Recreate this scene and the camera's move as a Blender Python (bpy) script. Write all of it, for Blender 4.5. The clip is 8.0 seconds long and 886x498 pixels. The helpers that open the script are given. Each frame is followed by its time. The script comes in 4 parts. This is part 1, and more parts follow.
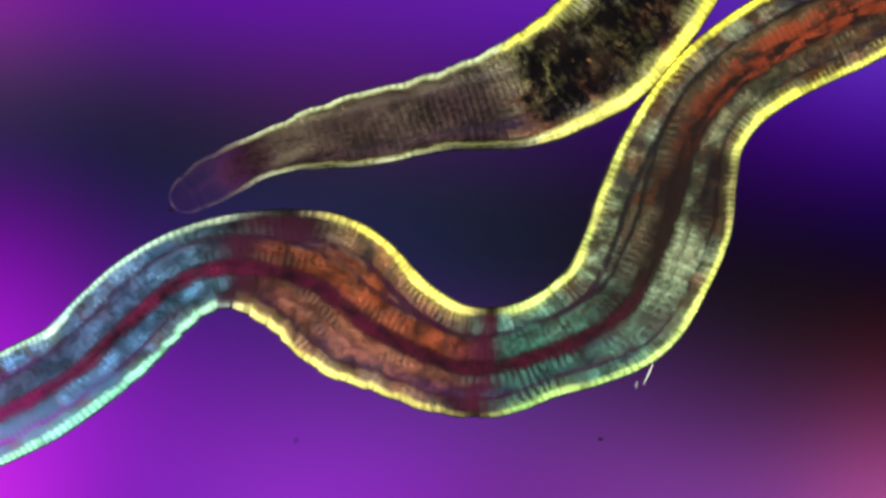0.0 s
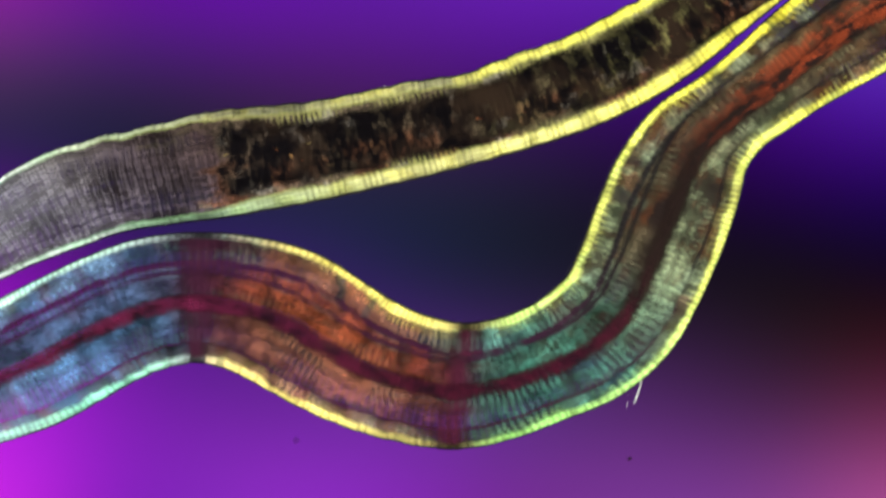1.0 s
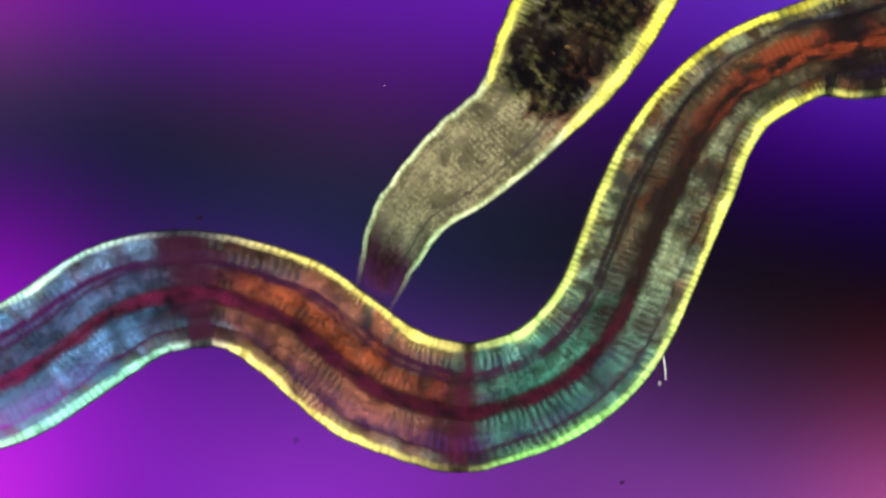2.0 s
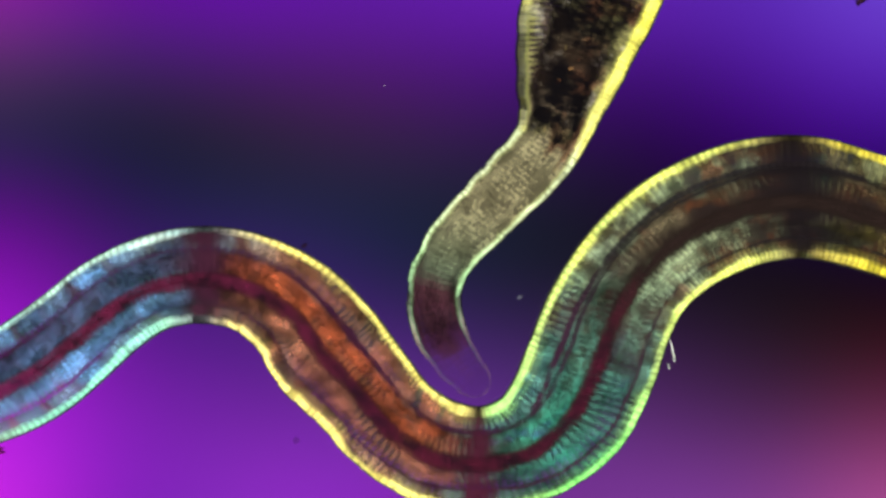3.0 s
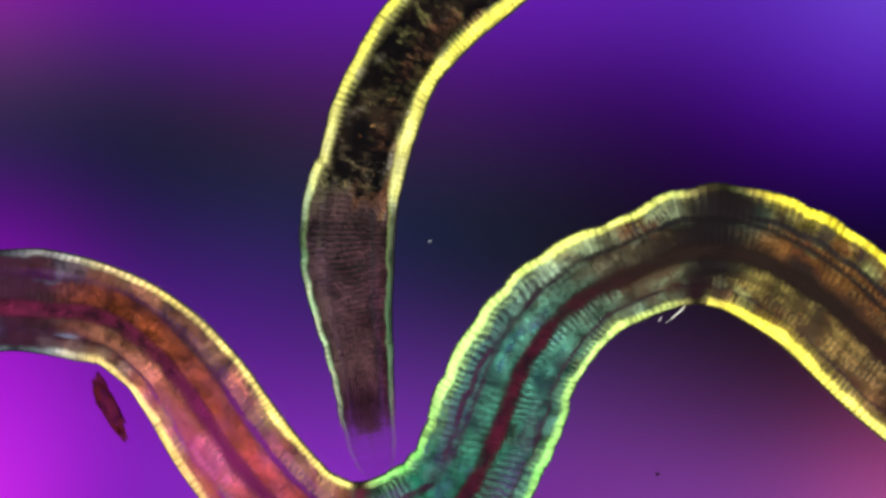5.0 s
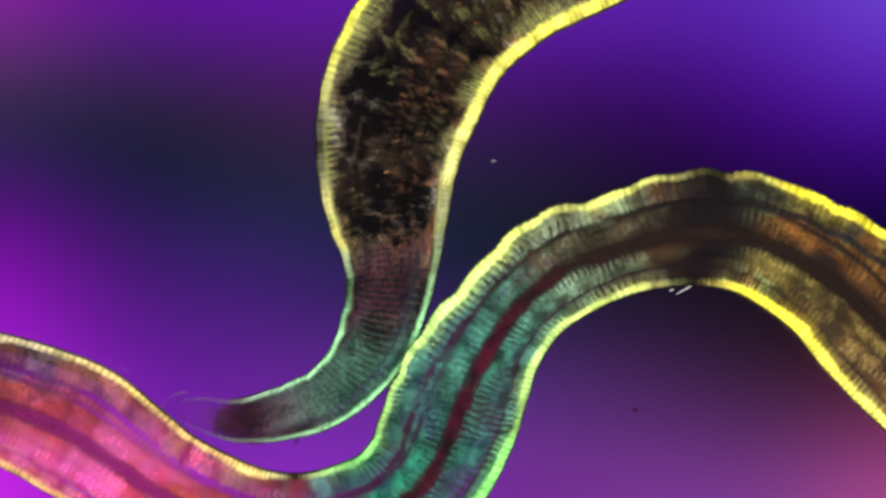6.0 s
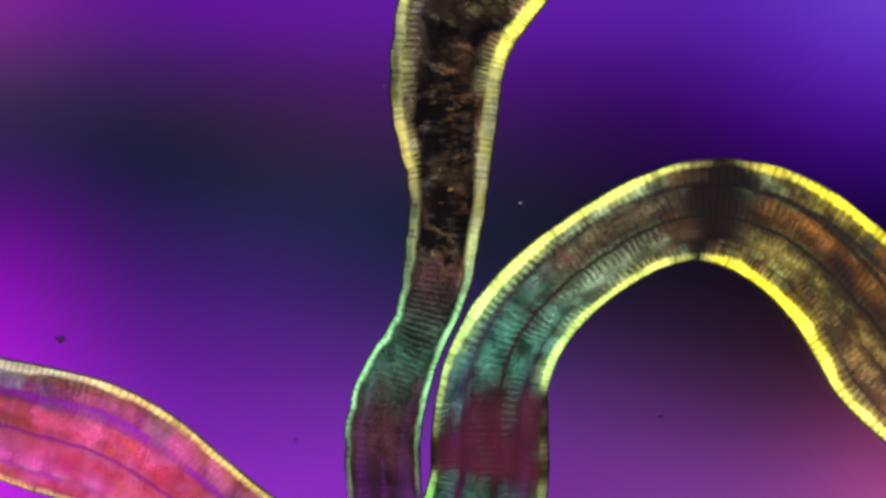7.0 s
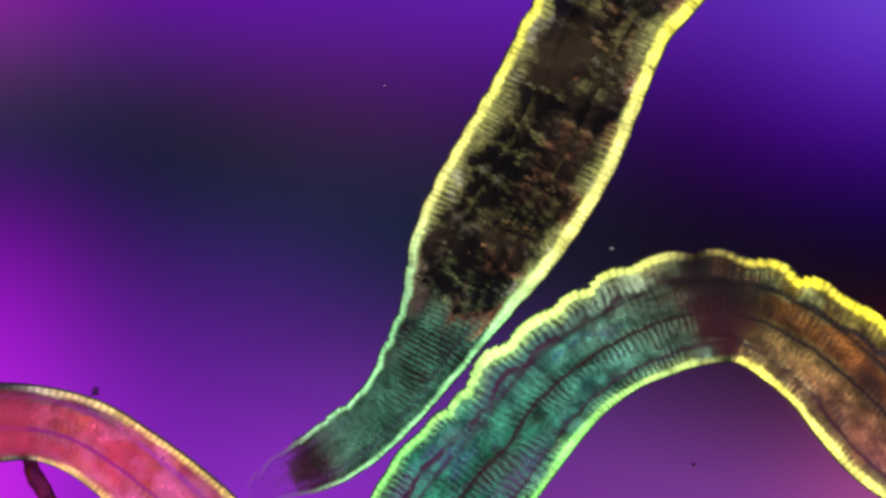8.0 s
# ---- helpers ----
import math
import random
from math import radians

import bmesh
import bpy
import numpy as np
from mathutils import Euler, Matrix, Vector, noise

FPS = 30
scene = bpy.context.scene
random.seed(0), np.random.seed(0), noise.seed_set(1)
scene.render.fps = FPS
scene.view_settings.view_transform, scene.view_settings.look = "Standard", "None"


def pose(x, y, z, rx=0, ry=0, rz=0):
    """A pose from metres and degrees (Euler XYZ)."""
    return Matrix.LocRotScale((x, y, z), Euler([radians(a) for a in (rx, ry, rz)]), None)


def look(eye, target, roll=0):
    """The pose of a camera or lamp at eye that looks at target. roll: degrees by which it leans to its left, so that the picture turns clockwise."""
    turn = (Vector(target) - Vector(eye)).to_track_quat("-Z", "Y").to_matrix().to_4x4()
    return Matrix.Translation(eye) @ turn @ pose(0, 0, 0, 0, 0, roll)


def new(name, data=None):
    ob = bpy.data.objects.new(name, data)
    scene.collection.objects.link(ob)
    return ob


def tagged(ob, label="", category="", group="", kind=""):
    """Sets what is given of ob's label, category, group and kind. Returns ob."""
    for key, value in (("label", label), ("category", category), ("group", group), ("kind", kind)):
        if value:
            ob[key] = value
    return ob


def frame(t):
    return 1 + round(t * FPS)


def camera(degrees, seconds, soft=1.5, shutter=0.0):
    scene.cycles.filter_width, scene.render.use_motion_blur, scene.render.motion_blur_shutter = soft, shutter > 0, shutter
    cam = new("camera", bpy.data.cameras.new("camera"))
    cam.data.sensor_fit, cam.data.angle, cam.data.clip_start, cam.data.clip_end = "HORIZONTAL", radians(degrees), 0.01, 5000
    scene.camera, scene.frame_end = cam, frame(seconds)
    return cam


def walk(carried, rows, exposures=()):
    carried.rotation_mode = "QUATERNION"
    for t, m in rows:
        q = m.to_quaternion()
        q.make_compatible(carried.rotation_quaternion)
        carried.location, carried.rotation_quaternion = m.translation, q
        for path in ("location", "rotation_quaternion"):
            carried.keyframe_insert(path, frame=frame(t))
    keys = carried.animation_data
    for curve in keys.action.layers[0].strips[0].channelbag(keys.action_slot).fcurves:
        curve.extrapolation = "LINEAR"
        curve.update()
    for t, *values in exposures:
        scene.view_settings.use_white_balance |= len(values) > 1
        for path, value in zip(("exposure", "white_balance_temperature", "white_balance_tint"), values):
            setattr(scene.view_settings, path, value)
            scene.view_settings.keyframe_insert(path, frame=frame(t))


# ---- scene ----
# Two freshwater worms on a microscope slide, seen from straight above.
# Lengths in the plan are in millimetres and are turned into metres by MM.
MM = 0.001
EYE = 0.0605
cam = camera(12.37, 8.0, soft=3.0)
walk(cam, [(0.0, pose(0, 0, EYE)), (8.0, pose(0, 0, EYE))])

# ---- light: six unseen lamps added round the lens; the lit field below the slide ----
world = bpy.data.worlds.new("world")
scene.world = world
world.use_nodes = True
world.node_tree.nodes["Background"].inputs[0].default_value = (1.0, 0.97, 0.94, 1)
world.node_tree.nodes["Background"].inputs[1].default_value = 0.02
# these lamps are added; they replace light that would pass through from below
ADDED_WATTS = 0.034
for i in range(6):
    lamp = bpy.data.lights.new("added_lamp", "AREA")
    lamp.shape, lamp.size, lamp.energy = "DISK", 0.03, ADDED_WATTS
    lamp.color = (1.0, 0.98, 0.94)
    a = math.tau * (i + 0.5) / 6
    ob = new("added_lamp", lamp)
    ob.matrix_world = look((0.045 * math.cos(a), 0.045 * math.sin(a), 0.07), (0, 0, 0))


# ---- materials ----
class Nodes:
    """Short hand for building a material's nodes."""

    def __init__(self, name):
        self.m = bpy.data.materials.new(name)
        self.m.use_nodes = True
        self.t = self.m.node_tree
        self.t.nodes.clear()
        self.out = self.t.nodes.new("ShaderNodeOutputMaterial")

    def put(self, socket, v):
        if isinstance(v, bpy.types.NodeSocket):
            self.t.links.new(v, socket)
        elif isinstance(v, (tuple, list)) and socket.type == "RGBA" and len(v) == 3:
            socket.default_value = (*v, 1)
        else:
            socket.default_value = v

    def op(self, kind, a, b=0.0, c=0.0):
        n = self.t.nodes.new("ShaderNodeMath")
        n.operation = kind
        for s, v in zip(n.inputs, (a, b, c)):
            self.put(s, v)
        return n.outputs[0]

    def add(self, a, b): return self.op("ADD", a, b)
    def sub(self, a, b): return self.op("SUBTRACT", a, b)
    def mul(self, a, b): return self.op("MULTIPLY", a, b)

    def step(self, lo, hi, v):
        n = self.t.nodes.new("ShaderNodeMapRange")
        n.interpolation_type = "SMOOTHSTEP"
        for k, x in (("Value", v), ("From Min", lo), ("From Max", hi)):
            self.put(n.inputs[k], x)
        return n.outputs[0]

    def mix(self, f, a, b, kind="MIX"):
        n = self.t.nodes.new("ShaderNodeMix")
        n.data_type, n.blend_type = "RGBA", kind
        for s, v in ((n.inputs[0], f), (n.inputs[6], a), (n.inputs[7], b)):
            self.put(s, v)
        return n.outputs[2]

    def attribute(self, name):
        n = self.t.nodes.new("ShaderNodeAttribute")
        n.attribute_name = name
        return n.outputs["Fac"]

    def vec(self, x, y, z=0.0):
        n = self.t.nodes.new("ShaderNodeCombineXYZ")
        for s, v in zip(n.inputs, (x, y, z)):
            self.put(s, v)
        return n.outputs[0]

    def noise(self, at, scale, detail=3.0, rough=0.6, out=0):
        n = self.t.nodes.new("ShaderNodeTexNoise")
        for k, v in (("Vector", at), ("Scale", scale), ("Detail", detail), ("Roughness", rough)):
            self.put(n.inputs[k], v)
        return n.outputs[out]

    def dice(self, x, y, out=1):
        """An even chance for each pair of whole numbers."""
        n = self.t.nodes.new("ShaderNodeTexWhiteNoise")
        n.noise_dimensions = "2D"
        self.put(n.inputs["Vector"], self.vec(x, y))
        return n.outputs[out]

    def rungs(self, v, pitch, shift):
        """Soft, uneven bars of about that pitch along v, 0 to 1."""
        return self.add(0.5, self.mul(self.op("SINE", self.add(self.mul(v, math.tau / pitch), shift)), 0.32))

    def split(self, v):
        n = self.t.nodes.new("ShaderNodeSeparateXYZ")
        self.put(n.inputs[0], v)
        return n.outputs

    def bump(self, height, strength, distance):
        n = self.t.nodes.new("ShaderNodeBump")
        for k, v in (("Height", height), ("Strength", strength), ("Distance", distance)):
            self.put(n.inputs[k], v)
        return n.outputs[0]

    def skin(self, color, clear=0.0, rough=0.55, normal=None, spec=0.01):
        """A translucent tissue: a soft surface that lets part of the light behind it straight through."""
        p = self.t.nodes.new("ShaderNodeBsdfPrincipled")
        self.put(p.inputs["Base Color"], color)
        self.put(p.inputs["Roughness"], rough)
        self.put(p.inputs["Specular IOR Level"], spec)
        if normal is not None:
            self.put(p.inputs["Normal"], normal)
        clr = self.t.nodes.new("ShaderNodeBsdfTransparent")
        m = self.t.nodes.new("ShaderNodeMixShader")
        self.put(m.inputs[0], clear)
        self.t.links.new(p.outputs[0], m.inputs[1])
        self.t.links.new(clr.outputs[0], m.inputs[2])
        self.t.links.new(m.outputs[0], self.out.inputs[0])
        return self.m

    def field_place(self):
        """The field's drifting interference light is put into the colours by place. How far up, left, and right up,
        each 0 to 1.
        """
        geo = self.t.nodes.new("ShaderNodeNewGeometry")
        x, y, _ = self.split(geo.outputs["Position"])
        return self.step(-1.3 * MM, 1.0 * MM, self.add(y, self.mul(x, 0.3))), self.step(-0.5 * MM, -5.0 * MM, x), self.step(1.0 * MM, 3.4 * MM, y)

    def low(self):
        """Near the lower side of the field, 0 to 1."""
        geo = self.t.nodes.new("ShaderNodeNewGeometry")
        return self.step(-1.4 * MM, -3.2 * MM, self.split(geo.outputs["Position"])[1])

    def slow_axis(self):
        """Sine of twice a piece's heading, standing for fibres in polarised light: +1 adds, -1 subtracts colour, 0 is
        dark.
        """
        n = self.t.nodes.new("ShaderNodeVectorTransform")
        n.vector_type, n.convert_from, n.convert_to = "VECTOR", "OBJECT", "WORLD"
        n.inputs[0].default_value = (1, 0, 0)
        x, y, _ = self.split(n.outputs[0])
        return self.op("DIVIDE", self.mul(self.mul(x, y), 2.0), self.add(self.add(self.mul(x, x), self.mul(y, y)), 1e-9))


def field_light():
    """The condenser's out-of-focus light, painted into the backdrop's emission: soft violet, blue, magenta and rose
    over near black, blended from broad spots.
    """
    g = Nodes("field_light")
    geo = g.t.nodes.new("ShaderNodeNewGeometry")
    x, y, _ = g.split(geo.outputs["Position"])
    x, y = g.mul(x, 0.868 / MM), g.mul(y, 0.868 / MM)

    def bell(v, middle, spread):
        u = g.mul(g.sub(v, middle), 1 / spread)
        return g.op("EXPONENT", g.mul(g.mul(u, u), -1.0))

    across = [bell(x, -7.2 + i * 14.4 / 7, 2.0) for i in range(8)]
    sums = []

    def fused(a, b, c):
        n = g.t.nodes.new("ShaderNodeVectorMath")
        n.operation = "MULTIPLY_ADD"
        for socket, v in zip(n.inputs, (a, b, c)):
            g.put(socket, v)
        return n.outputs[0]

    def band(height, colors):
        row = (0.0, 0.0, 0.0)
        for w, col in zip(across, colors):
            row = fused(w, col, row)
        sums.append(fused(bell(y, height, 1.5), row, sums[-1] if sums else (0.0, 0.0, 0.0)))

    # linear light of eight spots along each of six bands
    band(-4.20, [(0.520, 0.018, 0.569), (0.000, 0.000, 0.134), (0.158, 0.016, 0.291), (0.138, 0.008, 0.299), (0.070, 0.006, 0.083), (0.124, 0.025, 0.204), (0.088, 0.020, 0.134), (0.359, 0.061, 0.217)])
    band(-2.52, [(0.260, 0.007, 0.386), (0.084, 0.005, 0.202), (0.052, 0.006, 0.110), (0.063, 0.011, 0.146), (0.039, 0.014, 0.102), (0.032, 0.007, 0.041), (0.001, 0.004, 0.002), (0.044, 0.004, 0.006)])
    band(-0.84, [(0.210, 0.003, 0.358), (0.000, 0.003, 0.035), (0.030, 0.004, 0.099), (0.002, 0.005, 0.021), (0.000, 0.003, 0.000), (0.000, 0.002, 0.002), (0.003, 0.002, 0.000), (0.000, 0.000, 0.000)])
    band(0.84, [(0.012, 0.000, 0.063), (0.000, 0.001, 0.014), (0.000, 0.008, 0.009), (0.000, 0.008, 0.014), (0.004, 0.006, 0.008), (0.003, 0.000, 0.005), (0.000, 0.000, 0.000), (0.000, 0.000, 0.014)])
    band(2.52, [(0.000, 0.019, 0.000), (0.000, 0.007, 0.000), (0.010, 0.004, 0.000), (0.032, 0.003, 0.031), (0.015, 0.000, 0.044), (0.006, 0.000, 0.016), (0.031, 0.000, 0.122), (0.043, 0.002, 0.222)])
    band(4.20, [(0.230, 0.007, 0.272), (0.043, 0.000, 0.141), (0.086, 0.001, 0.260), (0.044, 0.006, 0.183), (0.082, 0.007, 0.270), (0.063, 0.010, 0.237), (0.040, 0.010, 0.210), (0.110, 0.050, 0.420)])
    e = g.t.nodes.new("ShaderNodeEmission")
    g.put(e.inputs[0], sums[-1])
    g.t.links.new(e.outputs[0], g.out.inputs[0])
    return g.m


def crawler_skin():
    g = Nodes("crawler_skin")
    s, c = g.attribute("along"), g.attribute("across")
    a = g.op("ABSOLUTE", c)
    at = g.vec(s, g.mul(c, 0.86))
    warp = g.sub(g.noise(at, 2.2, 2.0), 0.5)
    fine = g.sub(g.noise(at, 7.0, 3.0), 0.5)
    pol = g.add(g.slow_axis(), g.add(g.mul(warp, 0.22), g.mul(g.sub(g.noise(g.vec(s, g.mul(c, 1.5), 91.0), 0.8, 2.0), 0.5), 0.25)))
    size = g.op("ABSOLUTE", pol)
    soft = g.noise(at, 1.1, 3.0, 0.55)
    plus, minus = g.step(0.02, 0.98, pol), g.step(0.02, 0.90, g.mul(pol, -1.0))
    up, left, high = g.field_place()
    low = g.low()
    rosy = g.mul(left, low)
    cw = g.add(c, g.add(g.mul(warp, 0.10), g.mul(fine, 0.06)))
    # four long muscle bands: a broad upper flank, two inner ones beside the vessel, a lower flank
    lane = 0.0
    for place in (-0.62, -0.09, 0.47):
        lane = g.add(lane, g.op("GREATER_THAN", cw, place))
    flank = g.step(0.40, 0.54, g.op("ABSOLUTE", g.add(cw, 0.07)))
    inner = g.mul(g.step(-0.06, 0.04, cw), g.step(0.56, 0.44, cw))
    # segments: every band is cut by blurred septa into blocks of uneven tone
    run = g.add(g.mul(s, 1.85), g.add(g.mul(lane, 0.37), g.add(g.mul(warp, 0.75), g.mul(c, 0.30))))
    split_at = g.op("ABSOLUTE", g.sub(g.op("FRACT", run), 0.5))
    dice = g.split(g.dice(g.op("FLOOR", run), lane))
    septum = g.mul(g.step(0.26, 0.47, g.add(split_at, g.mul(fine, 0.16))), g.add(0.30, g.mul(g.dice(g.op("ROUND", run), lane, 0), 0.70)))
    # colours of the polarised light, put into the tissue colour by heading and place
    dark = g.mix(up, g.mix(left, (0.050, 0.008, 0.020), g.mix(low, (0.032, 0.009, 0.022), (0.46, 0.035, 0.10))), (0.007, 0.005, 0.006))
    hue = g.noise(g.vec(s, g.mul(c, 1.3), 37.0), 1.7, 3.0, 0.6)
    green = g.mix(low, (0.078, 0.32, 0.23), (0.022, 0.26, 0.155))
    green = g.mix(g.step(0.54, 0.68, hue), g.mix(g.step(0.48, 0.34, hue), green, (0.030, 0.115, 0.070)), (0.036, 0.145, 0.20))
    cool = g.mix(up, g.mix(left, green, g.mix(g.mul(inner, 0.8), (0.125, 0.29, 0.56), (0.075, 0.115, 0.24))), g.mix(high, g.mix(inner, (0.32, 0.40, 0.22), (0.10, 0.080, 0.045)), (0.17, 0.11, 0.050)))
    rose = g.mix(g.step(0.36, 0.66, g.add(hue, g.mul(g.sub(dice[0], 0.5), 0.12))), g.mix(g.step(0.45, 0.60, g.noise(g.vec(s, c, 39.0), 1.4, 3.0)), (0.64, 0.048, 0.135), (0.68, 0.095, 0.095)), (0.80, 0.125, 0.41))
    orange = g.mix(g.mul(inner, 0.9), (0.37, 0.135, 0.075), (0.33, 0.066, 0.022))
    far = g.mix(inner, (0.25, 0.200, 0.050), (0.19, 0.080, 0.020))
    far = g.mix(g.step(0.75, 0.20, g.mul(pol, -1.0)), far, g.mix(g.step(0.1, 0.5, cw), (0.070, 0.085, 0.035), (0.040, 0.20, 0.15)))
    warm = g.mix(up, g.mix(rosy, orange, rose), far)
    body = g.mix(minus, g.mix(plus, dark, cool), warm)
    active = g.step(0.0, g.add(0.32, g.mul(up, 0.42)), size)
    # block by block: pale swollen cells, rusty ones, blurred brown septa
    pale = g.mul(g.mul(g.step(0.45, 0.75, g.add(dice[2], g.mul(fine, 0.5))), g.mul(g.step(0.46, 0.20, split_at), g.mul(flank, 0.75))), g.sub(1.0, g.mul(rosy, 0.7)))
    body = g.mix(g.mul(pale, active), body, g.mix(minus, g.mix(up, g.mix(left, (0.15, 0.42, 0.34), (0.24, 0.42, 0.68)), (0.40, 0.50, 0.31)), g.mix(up, (0.46, 0.24, 0.16), (0.40, 0.44, 0.16))))
    rust = g.mul(g.mul(g.step(0.52, 0.74, dice[1]), g.step(0.44, 0.20, g.add(split_at, g.mul(fine, 0.35)))), g.mul(g.op("MAXIMUM", flank, g.mul(up, 0.45)), g.sub(0.75, g.mul(rosy, 0.6))))
    body = g.mix(rust, body, g.mix(up, g.mix(left, (0.060, 0.060, 0.050), (0.14, 0.085, 0.095)), (0.17, 0.042, 0.018)))
    cut = g.mul(g.mul(septum, g.add(0.22, g.mul(flank, 0.62))), active)
    body = g.mix(cut, body, g.mix(up, g.mix(rosy, g.mix(left, (0.020, 0.060, 0.055), (0.105, 0.050, 0.066)), (0.42, 0.02, 0.10)), (0.085, 0.035, 0.020)))
    # soft unevenness and faint grain
    speck = g.noise(at, 15.0, 4.0, 0.75)
    mottle = g.step(0.36, 0.62, g.noise(g.vec(s, g.mul(c, 0.8), 13.0), 3.6, 4.0, 0.62))
    grain = g.mul(g.mul(g.add(0.46, g.mul(g.step(0.25, 0.75, speck), 0.90)), g.add(0.36, g.mul(g.step(0.34, 0.66, soft), 0.88))), g.add(0.40, g.mul(mottle, 0.80)))
    # every band is shaded like a rounded cord in its colour, darker towards its sides
    round_shade = 0.0
    for place, wide in ((0.72, 0.29), (0.21, 0.31), (-0.38, 0.30), (-0.80, 0.20)):
        d = g.mul(g.sub(cw, place), 1 / wide)
        round_shade = g.op("MAXIMUM", round_shade, g.sub(1.0, g.mul(d, d)))
    tone = g.mul(g.mul(grain, g.add(0.60, g.mul(dice[0], 0.40))), g.add(0.26, g.mul(round_shade, 0.74)))
    tone = g.add(tone, g.mul(rosy, g.mul(g.sub(0.78, tone), 0.6)))
    body = g.mix(1.0, body, g.vec(*[tone] * 3), "MULTIPLY")
    # ladders of muscle fibres: crisp in some stretches, hardly seen in others
    streak = g.sub(g.noise(g.vec(g.mul(s, 10.0), g.mul(c, 3.0)), 1.0, 2.0), 0.5)
    rungs = g.step(0.20, 0.80, g.add(g.rungs(g.add(s, g.mul(c, 0.10)), 0.098, g.add(g.mul(warp, 11.0), g.mul(fine, 6.0))), g.mul(streak, 1.1)))
    ladder = g.mul(g.step(0.51, 0.68, g.add(g.noise(g.vec(s, g.mul(c, 2.6), 3.0), 1.0, 3.0), g.add(g.mul(g.sub(1.0, left), 0.03), g.mul(g.mul(plus, g.sub(1.0, up)), 0.08)))), g.sub(1.0, g.mul(inner, 0.55)))
    ladder = g.mul(g.add(0.05, g.mul(ladder, 0.70)), g.sub(1.0, g.mul(left, 0.60)))
    body = g.mix(g.mul(ladder, g.sub(1.0, rungs)), body, g.mix(up, (0.016, 0.022, 0.024), (0.020, 0.014, 0.012)))
    body = g.mix(g.mul(g.mul(ladder, rungs), 0.25), body, g.mix(minus, g.mix(up, (0.16, 0.42, 0.33), (0.34, 0.36, 0.22)), g.mix(up, (0.52, 0.27, 0.15), (0.44, 0.36, 0.13))))
    # dark clouds of the gut, strongest towards the far end
    ripe = g.step(-0.5, 1.8, g.add(s, g.mul(warp, 1.5)))
    blot = g.mul(g.step(g.sub(0.47, g.mul(ripe, 0.07)), 0.62, g.noise(g.vec(s, c, 21.0), 1.5, 4.0, 0.6)), g.mul(g.add(g.add(0.26, g.mul(up, 0.40)), g.mul(ripe, 0.25)), g.sub(1.0, rosy)))
    body = g.mix(blot, body, g.mix(up, (0.045, 0.012, 0.016), g.mix(g.step(0.45, 0.6, hue), (0.016, 0.010, 0.009), (0.060, 0.022, 0.010))))
    # the gut shows as a broad dark core, with a rusty band beside it towards the far end
    core = g.sub(1.0, g.step(0.10, 0.34, g.op("ABSOLUTE", g.add(cw, 0.04))))
    body = g.mix(g.mul(core, g.mul(up, g.add(0.35, g.mul(ripe, 0.40)))), body, (0.014, 0.009, 0.008))
    band = g.mul(g.sub(1.0, g.step(0.07, 0.22, g.op("ABSOLUTE", g.sub(cw, 0.14)))), g.mul(high, g.step(0.40, 0.60, g.add(hue, g.mul(fine, 0.3)))))
    body = g.mix(g.mul(band, g.mul(ripe, 0.85)), body, (0.19, 0.036, 0.014))
    # broken dark seams between the bands
    seam = 0.0
    for place, wide, deep in ((0.47, 0.085, 0.9), (-0.64, 0.040, 0.75)):
        d = g.op("ABSOLUTE", g.sub(cw, place))
        gone = g.step(0.36, 0.52, g.noise(g.vec(s, place * 9.0, 17.0), 1.5, 2.0))
        seam = g.op("MAXIMUM", seam, g.mul(g.sub(1.0, g.step(wide * 0.25, wide, d)), g.mul(g.add(0.25, g.mul(gone, 0.75)), deep)))
    body = g.mix(seam, body, g.mix(up, g.mix(rosy, (0.030, 0.006, 0.022), (0.26, 0.016, 0.34)), (0.010, 0.009, 0.010)))
    line = g.sub(1.0, g.step(0.01, g.add(0.055, g.mul(high, 0.05)), g.op("ABSOLUTE", g.add(cw, 0.09))))
    body = g.mix(g.mul(line, 0.85), body, g.mix(up, g.mix(rosy, (0.018, 0.006, 0.012), (0.20, 0.010, 0.16)), (0.010, 0.008, 0.007)))
    seam = g.op("MAXIMUM", seam, line)
    # dark folds run in from the upper flank
    notch = g.step(0.57, 0.66, g.add(g.noise(g.vec(g.mul(s, 2.3), g.mul(c, 0.35), 43.0), 1.0, 2.0), g.mul(fine, 0.06)))
    body = g.mix(g.mul(g.mul(notch, g.step(0.40, 0.75, c)), g.mul(up, 0.75)), body, (0.014, 0.016, 0.022))
    # polarised extinction painted in: tissue colour goes dark where the heading nears the field's axes
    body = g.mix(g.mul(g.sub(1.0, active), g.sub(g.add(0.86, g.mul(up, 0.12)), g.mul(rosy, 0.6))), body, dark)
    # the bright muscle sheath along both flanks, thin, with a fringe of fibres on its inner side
    # its glow in polarised light is put into the colour, scaled by heading
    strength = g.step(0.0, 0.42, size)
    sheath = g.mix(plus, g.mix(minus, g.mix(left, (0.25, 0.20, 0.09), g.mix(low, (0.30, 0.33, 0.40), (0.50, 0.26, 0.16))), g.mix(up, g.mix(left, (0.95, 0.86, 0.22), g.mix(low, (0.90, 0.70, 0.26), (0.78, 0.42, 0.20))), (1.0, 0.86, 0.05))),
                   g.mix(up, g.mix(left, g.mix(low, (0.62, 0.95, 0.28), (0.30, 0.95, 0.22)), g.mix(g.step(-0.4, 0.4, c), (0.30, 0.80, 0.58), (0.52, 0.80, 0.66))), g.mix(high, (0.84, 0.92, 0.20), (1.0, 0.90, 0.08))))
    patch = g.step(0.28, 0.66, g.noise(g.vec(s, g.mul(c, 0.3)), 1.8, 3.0))
